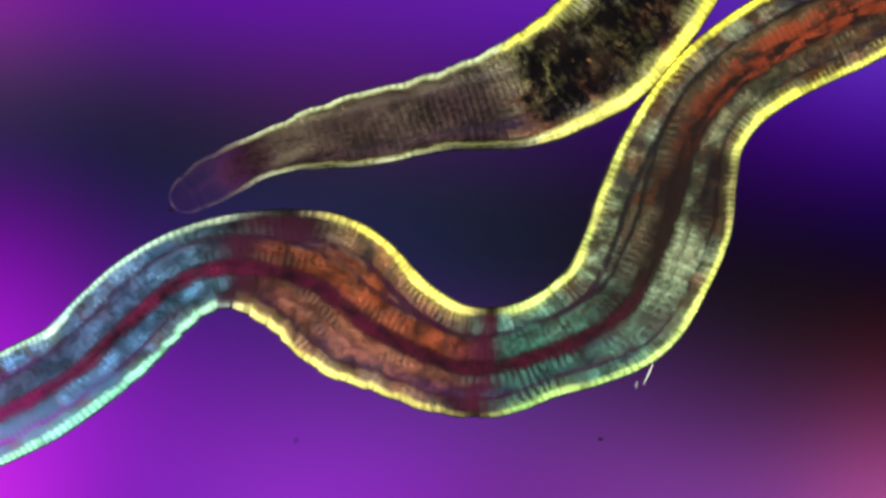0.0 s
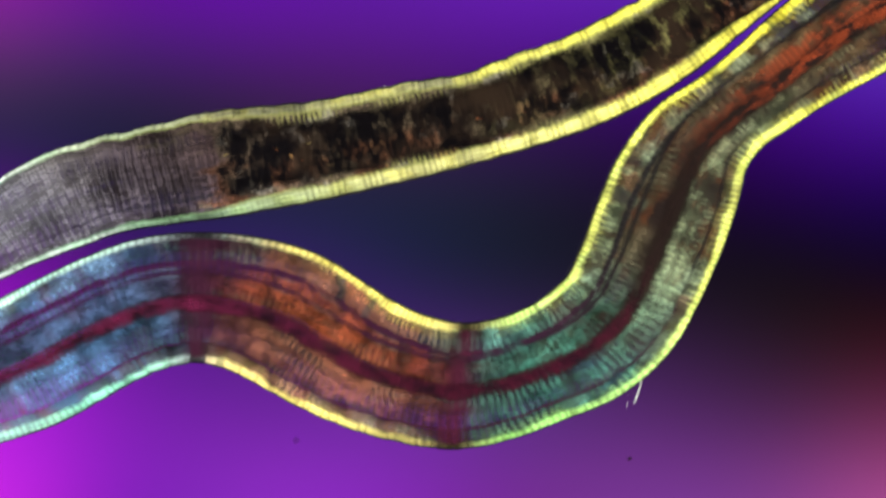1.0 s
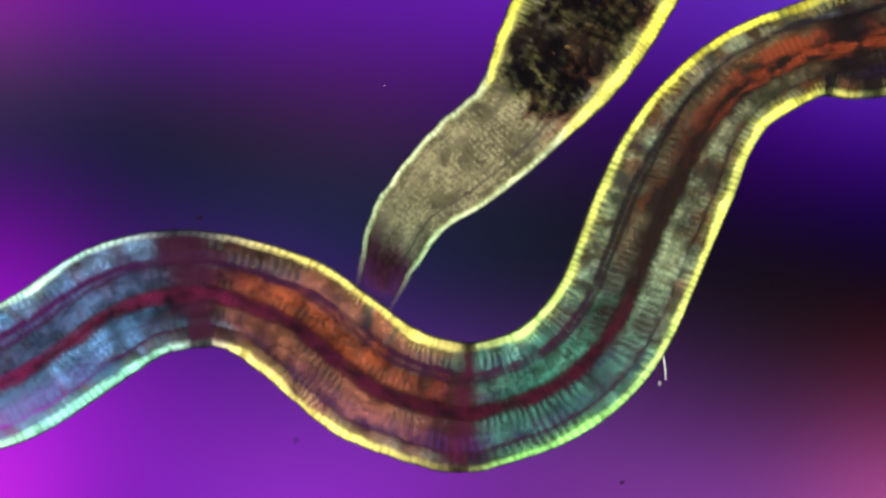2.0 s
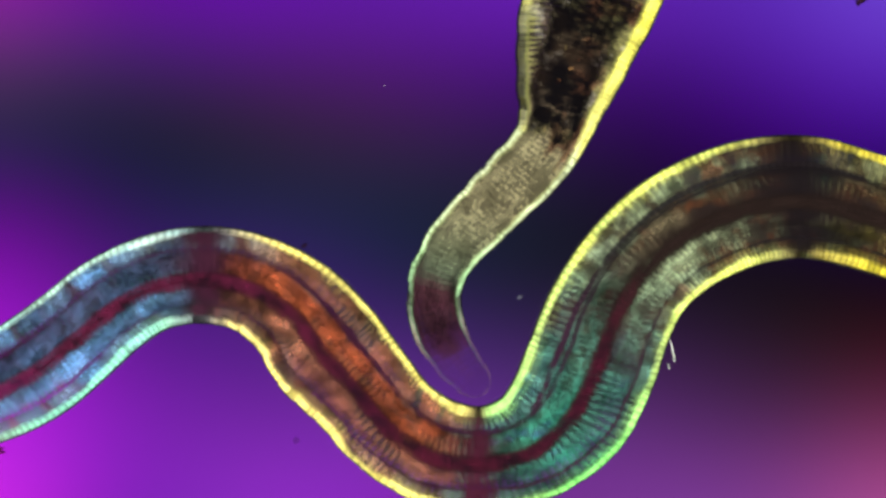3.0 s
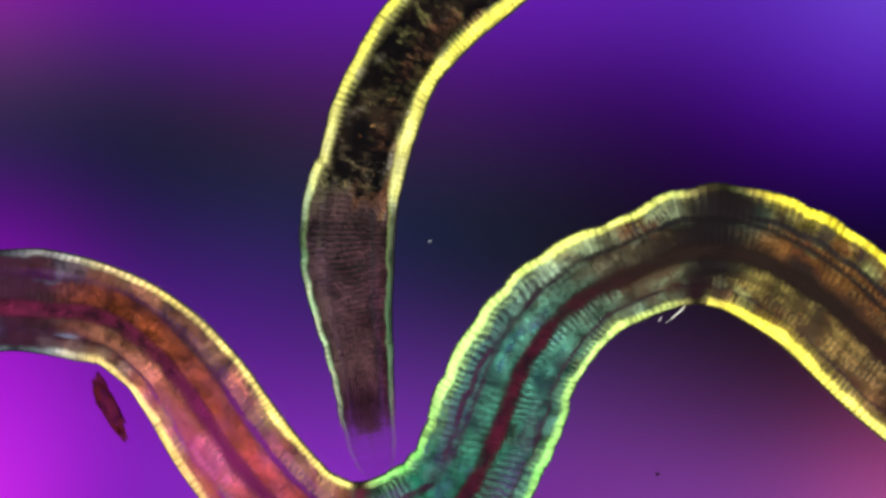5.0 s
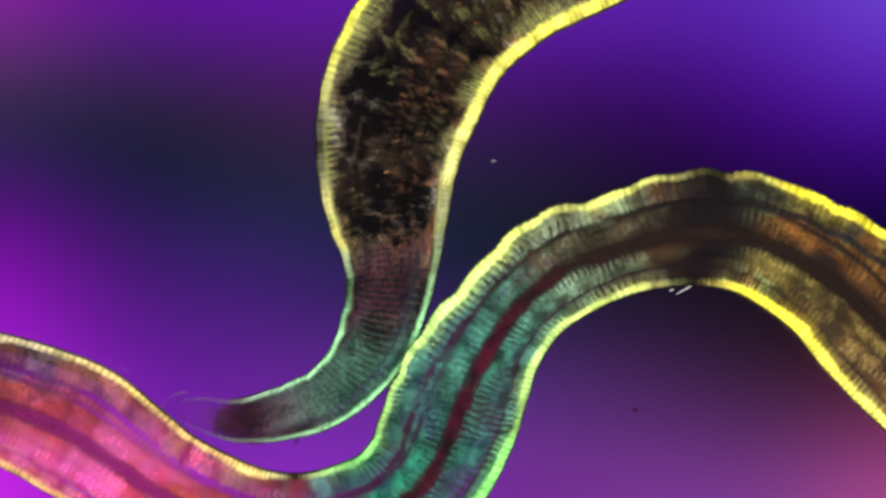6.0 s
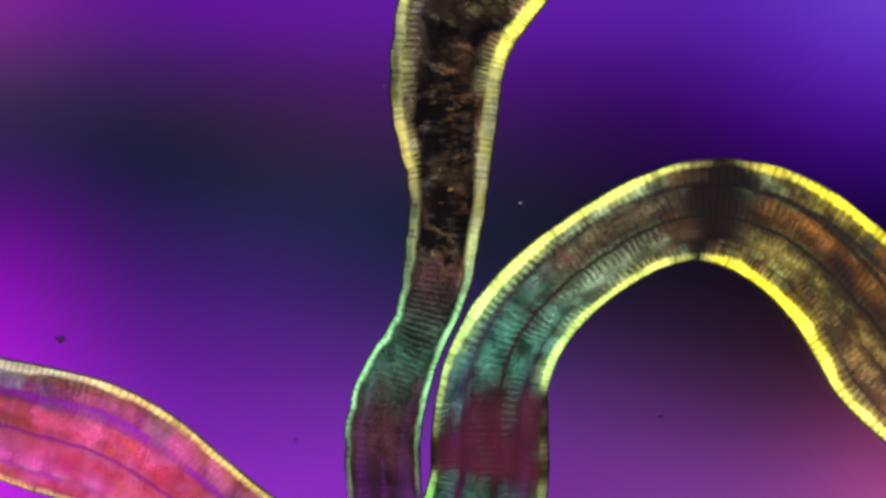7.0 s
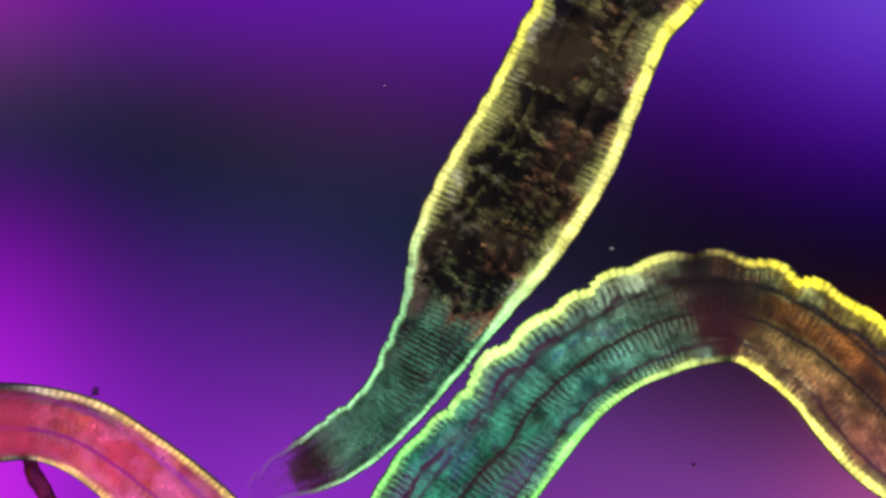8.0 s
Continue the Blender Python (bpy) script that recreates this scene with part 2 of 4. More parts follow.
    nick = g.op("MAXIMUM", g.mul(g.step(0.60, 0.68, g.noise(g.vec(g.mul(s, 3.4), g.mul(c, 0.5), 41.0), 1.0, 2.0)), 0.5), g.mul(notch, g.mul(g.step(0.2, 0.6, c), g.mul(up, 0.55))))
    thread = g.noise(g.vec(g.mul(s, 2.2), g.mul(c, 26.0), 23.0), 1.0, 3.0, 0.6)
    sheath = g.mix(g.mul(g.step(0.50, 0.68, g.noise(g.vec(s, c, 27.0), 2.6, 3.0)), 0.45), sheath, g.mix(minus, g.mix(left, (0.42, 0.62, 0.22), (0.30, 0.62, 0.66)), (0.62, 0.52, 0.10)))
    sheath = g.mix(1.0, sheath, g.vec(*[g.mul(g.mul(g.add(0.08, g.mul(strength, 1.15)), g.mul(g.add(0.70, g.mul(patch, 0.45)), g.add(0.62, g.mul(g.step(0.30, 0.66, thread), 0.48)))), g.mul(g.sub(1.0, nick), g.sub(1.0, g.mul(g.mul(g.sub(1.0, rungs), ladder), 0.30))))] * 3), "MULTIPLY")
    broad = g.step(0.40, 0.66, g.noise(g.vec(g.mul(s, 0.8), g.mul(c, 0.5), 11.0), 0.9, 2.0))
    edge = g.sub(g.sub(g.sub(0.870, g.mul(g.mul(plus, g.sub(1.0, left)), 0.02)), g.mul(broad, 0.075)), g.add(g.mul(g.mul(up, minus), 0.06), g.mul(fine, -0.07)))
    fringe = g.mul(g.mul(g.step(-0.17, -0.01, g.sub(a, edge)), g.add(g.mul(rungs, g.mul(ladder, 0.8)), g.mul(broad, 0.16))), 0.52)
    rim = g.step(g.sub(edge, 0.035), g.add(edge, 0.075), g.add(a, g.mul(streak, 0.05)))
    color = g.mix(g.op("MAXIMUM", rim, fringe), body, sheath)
    # dark outline painted along the outer edge
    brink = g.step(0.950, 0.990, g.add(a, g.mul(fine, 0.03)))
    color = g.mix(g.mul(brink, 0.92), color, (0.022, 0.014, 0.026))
    height = g.add(g.mul(rungs, g.mul(ladder, 0.6)), g.add(g.mul(septum, -0.4), g.mul(grain, 0.35)))
    clear = g.sub(0.38, g.add(g.mul(up, 0.24), g.sub(g.mul(minus, 0.06), g.mul(rosy, 0.14))))
    clear = g.mul(g.sub(clear, g.mul(seam, g.mul(g.sub(0.22, g.mul(left, 0.18)), g.sub(1.0, rosy)))), g.sub(1.0, g.mul(rim, 0.92)))
    clear = g.mul(clear, g.sub(1.0, g.mul(g.mul(g.sub(1.0, active), g.sub(1.0, rosy)), 0.6)))
    clear = g.add(clear, g.mul(brink, 0.40))
    clear = g.add(clear, g.mul(g.attribute("thin"), g.sub(1.0, clear)))
    return g.skin(color, clear, 0.5, g.bump(height, 0.4, 0.03 * MM))


def prober_skin():
    g = Nodes("prober_skin")
    s, c = g.attribute("along"), g.attribute("across")
    a = g.op("ABSOLUTE", c)
    at = g.vec(s, g.mul(c, 0.75))
    warp = g.sub(g.noise(at, 1.8, 3.0), 0.5)
    fine = g.sub(g.noise(at, 7.0, 3.0), 0.5)
    pol = g.add(g.slow_axis(), g.mul(warp, 0.25))
    size = g.op("ABSOLUTE", pol)
    # polarised-light tints of neck and flanks are put into the colour by heading and place
    plus, minus = g.step(0.30, 1.0, pol), g.step(0.05, 0.90, g.mul(pol, -1.0))
    up, left, high = g.field_place()
    speck = g.noise(at, 16.0, 4.0, 0.8)
    right = g.step(0.15, -0.15, c)
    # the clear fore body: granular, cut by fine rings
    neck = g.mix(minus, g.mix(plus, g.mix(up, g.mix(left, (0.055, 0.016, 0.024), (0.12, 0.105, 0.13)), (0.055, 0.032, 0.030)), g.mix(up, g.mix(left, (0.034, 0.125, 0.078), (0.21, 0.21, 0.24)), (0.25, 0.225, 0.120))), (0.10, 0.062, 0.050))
    tip = g.step(1.9, 1.0, g.add(s, g.mul(warp, 0.7)))
    snout_end = g.step(1.15, 0.45, g.add(g.add(s, g.mul(g.mul(a, a), -0.25)), g.mul(warp, 0.7)))
    neck = g.mix(tip, neck, (0.030, 0.008, 0.018))
    streak = g.noise(g.vec(g.mul(s, 9.0), g.mul(c, 2.2)), 1.0, 3.0, 0.6)
    rungs = g.step(0.20, 0.80, g.add(g.rungs(g.add(s, g.mul(c, 0.05)), 0.082, g.add(g.mul(warp, 2.0), g.mul(fine, 5.0))), g.mul(g.sub(streak, 0.5), 1.9)))
    ring = g.mul(g.add(g.add(0.20, g.mul(g.step(1.8, 3.4, s), 0.38)), g.mul(g.step(0.40, 0.60, g.noise(g.vec(s, g.mul(c, 0.8), 2.0), 0.9, 2.0)), 0.40)), g.mul(g.sub(1.0, g.mul(tip, 0.6)), g.sub(1.0, g.mul(g.mul(plus, up), 0.6))))
    neck = g.mix(g.mul(ring, g.sub(1.0, g.mul(rungs, g.add(0.35, streak)))), neck, g.mix(up, (0.016, 0.013, 0.016), (0.022, 0.014, 0.014)))
    neck = g.mix(g.mul(g.mul(g.step(0.57, 0.66, g.noise(g.vec(s, c, 51.0), 5.0, 2.0)), 0.5), g.sub(1.0, tip)), neck, (0.018, 0.012, 0.012))
    # behind it the black gut, ragged, with streaks of rusty and yellow tissue over it
    front = g.add(g.mul(warp, 1.8), g.mul(g.sub(g.noise(g.vec(s, g.mul(c, 1.6), 31.0), 1.6, 3.0), 0.5), 2.4))
    back = g.step(-0.35, 0.30, g.add(g.sub(s, GUT_FRONT), front))
    flesh = g.mix(minus, g.mix(plus, (0.15, 0.11, 0.075), g.mix(up, (0.07, 0.18, 0.085), (0.26, 0.25, 0.085))), (0.22, 0.15, 0.05))
    flesh = g.mix(g.mul(right, g.step(0.44, 0.60, g.noise(g.vec(s, c, 4.0), 1.3, 3.0))), flesh, (0.22, 0.095, 0.050))
    bars = g.mul(g.mul(right, g.step(0.55, 0.35, a)), g.mul(g.step(0.46, 0.62, g.noise(g.vec(s, 0.0, 33.0), 0.8, 2.0)), g.step(0.46, 0.70, g.noise(g.vec(g.mul(s, 8.0), g.mul(c, 3.6), 35.0), 1.0, 4.0, 0.65))))
    flesh = g.mix(g.mul(g.step(0.56, 0.64, g.noise(g.vec(s, c, 14.0), 2.2, 4.0)), 0.6), flesh, (0.46, 0.42, 0.36))
    body = g.mix(back, neck, flesh)
    grain = g.mul(g.add(0.38, g.mul(g.step(0.28, 0.74, speck), 1.0)), g.add(0.42, g.mul(g.step(0.3, 0.7, g.noise(at, 2.0, 3.0)), 0.75)))
    body = g.mix(1.0, body, g.vec(*[grain] * 3), "MULTIPLY")
    zone = g.step(0.46, 0.60, g.noise(g.vec(s, c, 61.0), 0.9, 2.0))
    comb = g.mul(g.mul(back, g.step(0.34, 0.60, g.add(a, g.mul(warp, 0.6)))), g.add(0.10, g.mul(zone, 0.80)))
    body = g.mix(g.mul(g.mul(comb, 0.65), g.sub(1.0, rungs)), body, (0.014, 0.014, 0.012))
    tatter = g.add(g.mul(g.sub(g.noise(g.vec(s, c), 1.3, 5.0, 0.62), 0.5), 1.25), g.mul(g.sub(streak, 0.5), 0.35))
    gut_edge = g.add(g.sub(0.64, g.mul(right, 0.03)), tatter)
    gut = g.mul(back, g.sub(1.0, g.step(g.sub(gut_edge, 0.16), g.add(gut_edge, 0.24), g.op("ABSOLUTE", g.add(c, g.mul(g.sub(g.noise(g.vec(s, 0.0, 71.0), 0.7, 2.0), 0.5), 0.7))))))
    holes = g.mul(g.step(0.48, 0.72, g.noise(g.vec(g.mul(s, 5.5), g.mul(c, 2.0), 9.0), 1.0, 4.0, 0.65)), g.add(0.18, g.mul(g.step(0.44, 0.62, g.noise(at, 1.2, 3.0)), 0.52)))
    gut = g.mul(gut, g.sub(1.0, g.op("MAXIMUM", holes, g.mul(bars, 0.55))))
    body = g.mix(g.mul(g.mul(bars, back), 0.8), body, g.mix(g.step(0.40, 0.62, g.noise(at, 3.0)), (0.20, 0.072, 0.034), (0.36, 0.23, 0.105)))
    body = g.mix(gut, body, g.mix(g.step(0.48, 0.70, g.add(g.noise(at, 1.0, 3.0), g.mul(g.step(5.5, 8.0, s), 0.06))), (0.002, 0.0015, 0.002), (0.018, 0.011, 0.007)))
    crumb = g.mul(g.mul(back, g.step(0.68, 0.80, g.noise(g.vec(s, c, 81.0), 4.2, 2.0))), 0.7)
    body = g.mix(crumb, body, g.mix(g.step(0.4, 0.6, g.noise(at, 3.0)), (0.30, 0.085, 0.035), (0.36, 0.28, 0.10)))
    line = g.op("ABSOLUTE", g.sub(g.add(c, g.mul(warp, 0.10)), -0.50))
    body = g.mix(g.mul(g.mul(g.sub(1.0, g.step(0.0, 0.06, line)), 0.65), g.sub(1.0, gut)), body, (0.014, 0.014, 0.014))
    # bright sheath, broader on the right of the gut
    thread = g.noise(g.vec(g.mul(s, 2.4), g.mul(c, 22.0), 23.0), 1.0, 3.0, 0.6)
    # sheath brightness in polarised light is painted in, following the heading
    strength, bright = g.step(-0.05, 0.50, size), g.step(0.15, 0.85, pol)
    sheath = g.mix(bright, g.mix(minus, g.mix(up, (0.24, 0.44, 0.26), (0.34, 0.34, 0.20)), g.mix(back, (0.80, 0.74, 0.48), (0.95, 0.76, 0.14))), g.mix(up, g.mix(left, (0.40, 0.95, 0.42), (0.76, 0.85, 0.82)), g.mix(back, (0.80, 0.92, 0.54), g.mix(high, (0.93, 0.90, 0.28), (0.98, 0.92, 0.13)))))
    patch = g.step(0.26, 0.64, g.noise(g.vec(s, g.mul(c, 0.3)), 2.4, 3.0))
    nick = g.mul(g.step(0.60, 0.70, g.noise(g.vec(g.mul(s, 4.0), g.mul(c, 0.5), 41.0), 1.0, 2.0)), 0.5)
    sheath = g.mix(g.mul(g.step(0.50, 0.64, g.noise(g.vec(s, c, 27.0), 2.4, 3.0)), 0.5), sheath, g.mix(up, (0.24, 0.60, 0.30), g.mix(back, (0.50, 0.56, 0.36), (0.66, 0.62, 0.13))))
    sheath = g.mix(1.0, sheath, g.vec(*[g.mul(g.mul(g.add(0.11, g.mul(strength, 0.95)), g.mul(g.add(0.62, g.mul(patch, 0.48)), g.add(0.60, g.mul(g.step(0.30, 0.66, thread), 0.50)))), g.mul(g.sub(1.0, nick), g.add(0.86, g.mul(rungs, 0.14))))] * 3), "MULTIPLY")
    sheath = g.mix(g.mul(tip, g.add(0.55, g.mul(snout_end, 0.45))), sheath, (0.15, 0.07, 0.13))
    edge = g.add(g.sub(0.825, g.mul(back, g.add(0.045, g.mul(right, 0.055)))), g.add(g.mul(warp, 0.10), g.mul(fine, 0.08)))
    fringe = g.mul(g.mul(g.step(-0.30, 0.0, g.sub(a, edge)), g.mul(rungs, back)), g.mul(g.mul(g.sub(1.0, gut), zone), 0.40))
    rim = g.step(g.sub(edge, 0.04), g.add(edge, 0.085), g.add(a, g.mul(g.sub(streak, 0.5), 0.07)))
    body = g.mix(snout_end, body, (0.055, 0.014, 0.062))
    color = g.mix(g.op("MAXIMUM", rim, fringe), body, g.mix(rim, g.mix(up, (0.16, 0.40, 0.17), (0.40, 0.44, 0.10)), sheath))
    brink = g.step(0.935, 0.985, g.add(a, g.mul(fine, 0.04)))
    color = g.mix(g.mul(brink, 0.94), color, (0.020, 0.012, 0.026))
    clear = g.sub(g.add(0.26, g.mul(tip, 0.06)), g.mul(back, 0.10))
    clear = g.mul(clear, g.sub(1.0, g.mul(g.mul(rim, 0.75), g.sub(1.0, g.mul(tip, 0.5)))))
    clear = g.mul(clear, g.sub(1.0, g.mul(gut, 0.7)))
    glassy = g.sub(g.mul(snout_end, 0.88), g.mul(g.mul(rim, snout_end), 0.05))
    clear = g.op("MAXIMUM", clear, glassy)
    clear = g.add(clear, g.mul(brink, 0.4))
    clear = g.add(clear, g.mul(g.attribute("thin"), g.sub(1.0, clear)))
    return g.skin(color, clear, 0.5, g.bump(g.add(g.mul(rungs, 0.4), g.mul(grain, 0.4)), 0.4, 0.03 * MM))


def head_skin():
    """Almost clear snout of the prober: thin violet-grey wall, a pinkish line along both edges that dies away to the tip."""
    g = Nodes("head_skin")
    s, c = g.attribute("along"), g.attribute("across")
    at = g.vec(s, c)
    a = g.op("ABSOLUTE", c)
    lumps = g.sub(g.noise(at, 4.0, 3.0), 0.5)
    edge = g.op("MAXIMUM", g.step(0.80, 0.95, a), g.step(0.07, 0.0, s))
    base = g.mul(g.step(0.0, 0.5, g.add(s, g.mul(lumps, 0.3))), g.sub(1.0, edge))
    col = g.mix(edge, g.mix(base, (0.040, 0.012, 0.060), (0.036, 0.007, 0.022)), (0.20, 0.12, 0.15))
    clear = g.sub(0.95, g.add(g.mul(edge, 0.16), g.mul(base, 0.04)))
    clear = g.add(clear, g.mul(g.step(0.27, 0.36, s), g.sub(1.0, clear)))
    return g.skin(col, clear, 0.5, g.bump(g.noise(at, 9.0, 4.0), 0.4, 0.02 * MM))


def blood_red():
    g = Nodes("blood_red")
    s, c = g.attribute("along"), g.attribute("across")
    n = g.noise(g.vec(s, c), 3.0, 4.0)
    # the field's light tint is put into the vessel colour by place
    up, left, high = g.field_place()
    col = g.mix(g.step(0.3, 0.7, n), (0.012, 0.003, 0.007), (0.046, 0.005, 0.014))
    col = g.mix(g.mul(left, g.step(0.30, 0.65, n)), col, (0.080, 0.008, 0.030))
    col = g.mix(g.mul(left, g.low()), col, (0.15, 0.010, 0.085))
    clot = g.mul(high, g.step(0.42, 0.60, g.noise(g.vec(g.mul(s, 0.8), g.mul(c, 1.6), 7.0), 3.0, 4.0)))
    col = g.mix(up, col, g.mix(clot, (0.012, 0.007, 0.006), (0.17, 0.030, 0.011)))
    side = g.step(0.30, 1.0, g.mul(g.op("ABSOLUTE", g.add(g.add(c, 0.09), g.mul(g.sub(n, 0.5), 0.13))), 5.4))
    return g.skin(col, g.sub(1.0, g.mul(g.mul(g.add(0.52, g.mul(g.step(0.36, 0.6, g.noise(g.vec(s, c, 5.0), 1.8, 4.0)), 0.40)), g.sub(1.0, side)), g.sub(1.0, g.attribute("thin")))), 0.45, g.bump(n, 0.3, 0.02 * MM))


def plain(name, color, rough=0.6, scale=40.0, vary=0.5, clear=0.0):
    g = Nodes(name)
    tex = g.t.nodes.new("ShaderNodeTexCoord")
    n = g.noise(tex.outputs["Object"], scale / MM, 4.0)
    low = tuple(v * (1 - vary) for v in color)
    return g.skin(g.mix(g.step(0.3, 0.7, n), low, color), clear, rough, g.bump(n, 0.4, 0.01 * MM))


def slide_glass():
    g = Nodes("slide_glass")
    p = g.t.nodes.new("ShaderNodeBsdfPrincipled")
    p.inputs["Base Color"].default_value = (0.98, 0.99, 0.98, 1)
    p.inputs["Roughness"].default_value = 0.0
    p.inputs["IOR"].default_value = 1.33
    p.inputs["Transmission Weight"].default_value = 1.0
    g.t.links.new(p.outputs[0], g.out.inputs[0])
    return g.m


# ---- the slide and the lit field ----
def box(bm, x0, x1, y0, y1, z0, z1):
    m = Matrix.Translation(((x0 + x1) / 2, (y0 + y1) / 2, (z0 + z1) / 2)) @ Matrix.Diagonal((x1 - x0, y1 - y0, z1 - z0, 1))
    return bmesh.ops.create_cube(bm, size=1.0, matrix=m)["verts"]


def part(name, bm, material, parent, label="", smooth=True):
    me = bpy.data.meshes.new(name)
    bm.to_mesh(me)
    bm.free()
    me.materials.append(material)
    for f in me.polygons:
        f.use_smooth = smooth
    ob = new(name, me)
    ob.parent = parent
    return tagged(ob, label)


GUT_FRONT = 4.3
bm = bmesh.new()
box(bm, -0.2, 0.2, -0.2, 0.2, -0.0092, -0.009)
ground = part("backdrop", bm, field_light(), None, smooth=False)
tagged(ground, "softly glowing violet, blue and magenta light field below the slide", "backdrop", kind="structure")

bm = bmesh.new()
box(bm, -0.038, 0.038, -0.013, 0.013, -0.001, 0.0)
bmesh.ops.bevel(bm, geom=bm.edges[:], offset=0.0001, segments=2, affect="EDGES")
slide = part("slide", bm, slide_glass(), None, smooth=False)
slide.visible_shadow = False
tagged(slide, "clear glass microscope slide under both worms", "glass slide", kind="structure")


# ---- the worms ----
def shell(half, tall, long, side, s, rng, fade=False):
    """A piece of a body ring, lapping over the next like a shingle: the left wall (side +1), the right wall (-1) or the back between them (0)."""
    bm = bmesh.new()
    along = bm.verts.layers.float.new("along")
    across = bm.verts.layers.float.new("across")
    thin = bm.verts.layers.float.new("thin")
    if side:
        line = [-0.12, 0.12, 0.32, 0.46, 0.58, 0.69, 0.78, 0.85, 0.905, 0.945, 0.972, 0.99, 1.0]
        under = [0.985, 0.93, 0.82, 0.66]
    else:
        line = [-0.52, -0.46, -0.40, -0.34, -0.20, -0.07, 0.07, 0.20, 0.34, 0.40, 0.46, 0.52]
        under = []
    rows = []
    grow = 1 + rng.uniform(-0.0005, 0.0005) + 0.004 * noise.noise(Vector((s * 2.1, side * 9.0, half)))
    for u in (-1.0, -0.6, -0.2, 0.2, 0.4, 0.6, 0.8, 1.0):
        r = (1 + 0.003 * u) * grow
        row = []
        for k, v in enumerate(line + under):
            z = max(0.0, 1 - abs(v) ** 2.7) ** (1 / 2.7)
            z = z if k < len(line) else -z
            y = side * v if side else v
            p = bm.verts.new((u * long / 2 * MM, y * half * r * MM, z * (tall if side else tall * 1.05) * r * MM))
            p[along], p[across] = s + u * long / 2, y
            p[thin] = max(0.0, (u - 0.2) / 0.8, 0.0 if side else min(1.0, (abs(v) - 0.34) / 0.18))
            if fade:
                p[thin] = max(p[thin], min(1.0, 0.1 - 0.9 * u))
            row.append(p)
        rows.append(row)
    for a, b in zip(rows, rows[1:]):
        for i in range(len(a) - 1):
            q = (a[i], b[i], b[i + 1], a[i + 1])
            bm.faces.new(q if side < 0 else q[::-1])
    return bm


def vessel(half, tall, long, s, middle, wide):
    """A stretch of the vessel, just proud of the ring's back."""
    bm = bmesh.new()
    along = bm.verts.layers.float.new("along")
    across = bm.verts.layers.float.new("across")
    thin = bm.verts.layers.float.new("thin")
    rows = []
    for u in (-1.0, -0.4, 0.4, 1.0):
        row = []
        for k in range(9):
            w = -1 + k / 4
            y = middle + w * wide
            top = max(0.0, 1 - abs(y) ** 2.7) ** (1 / 2.7)
            lift = 0.06 * math.sqrt(max(0.0, 1 - w * w)) + 0.045
            p = bm.verts.new((u * long / 2 * MM, y * half * MM, (top + lift) * tall * (1 - 0.012 * u * u) * MM))
            p[along], p[across], p[thin] = s + u * long / 2, y, max(0.0, (abs(u) - 0.4) / 0.6)
            row.append(p)
        low = bm.verts.new((u * long / 2 * MM, middle * half * MM, 0.72 * tall * MM))
        low[along], low[across], low[thin] = s, middle, 1.0
        row.append(low)
        rows.append(row)
    for a, b in zip(rows, rows[1:]):
        for i in range(len(a)):
            j = (i + 1) % len(a)
            bm.faces.new((a[i], a[j], b[j], b[i]))
    return bm


class Worm:
    def __init__(self, name, label, skin, first, last, pitch, half_at, flat, overlap, vessel_at=None):
        self.top = tagged(new(name), label, "worm")
        self.rings, self.vessels = [], []
        self.flat = flat
        rng = random.Random(len(name))
        n = int((last - first) / pitch) + 1
        for i in range(n):
            s = first + i * pitch
            half = half_at(s)
            long = pitch * (overlap if half > 0.42 else 1.6)
            made = []
            for side, nm in ((1, "left_ring"), (-1, "right_ring"), (0, "back_ring"))[:2 if half < 0.42 else 3]:
                made.append(part(nm, shell(half, half * flat, long, side, s, rng, i < 2), skin, self.top))
            if vessel_at:
                self.vessels.append(part("blood_vessel", vessel(half, half * flat, pitch * 1.7, s, *vessel_at), RED, made[2], "dark red blood vessel"))
            self.rings.append((s, half, made))


RED = blood_red()
HALF = 0.86
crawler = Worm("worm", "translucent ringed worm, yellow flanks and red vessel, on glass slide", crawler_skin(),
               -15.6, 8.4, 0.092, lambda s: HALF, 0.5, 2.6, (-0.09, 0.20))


def prober_half(s):
    return float(np.interp(s, [0, 0.3, 0.9, 2.0, 4.3, 5.5, 14], [0.28, 0.33, 0.44, 0.54, 0.70, 0.86, 0.88]))


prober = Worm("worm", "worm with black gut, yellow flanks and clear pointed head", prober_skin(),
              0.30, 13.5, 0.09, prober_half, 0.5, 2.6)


def snout(long, half, tall, s0):
    """The closed, blunt head end, its base at x = 0 and its tip at x = -long."""
    bm = bmesh.new()
    along = bm.verts.layers.float.new("along")
    across = bm.verts.layers.float.new("across")
    rows = []
    n = 22
    for i in range(15):
        f = i / 14
        r = 1.0 if i == 0 else math.sqrt(max(0.0, 1 - f**4.0)) * (1 - 0.42 * f)
        row = []
        for k in range(n):
            a = math.tau * k / n
            y = math.copysign(abs(math.cos(a)) ** 0.8, math.cos(a))
            z = math.copysign(abs(math.sin(a)) ** 0.8, math.sin(a))
            p = bm.verts.new((-f * long * MM, y * half * max(r, 0.02) * MM, z * tall * max(r, 0.02) * MM))
            p[along], p[across] = s0 * (1 - f), y
            row.append(p)
        rows.append(row)
    for a, b in zip(rows, rows[1:]):
        for k in range(n):
            bm.faces.new((a[k], b[k], b[(k + 1) % n], a[(k + 1) % n]))
    bm.faces.new(rows[-1])
    return bm


prober.head = part("head", snout(0.36, 0.32, 0.16, 0.36), head_skin(), prober.top, "almost clear blunt head")


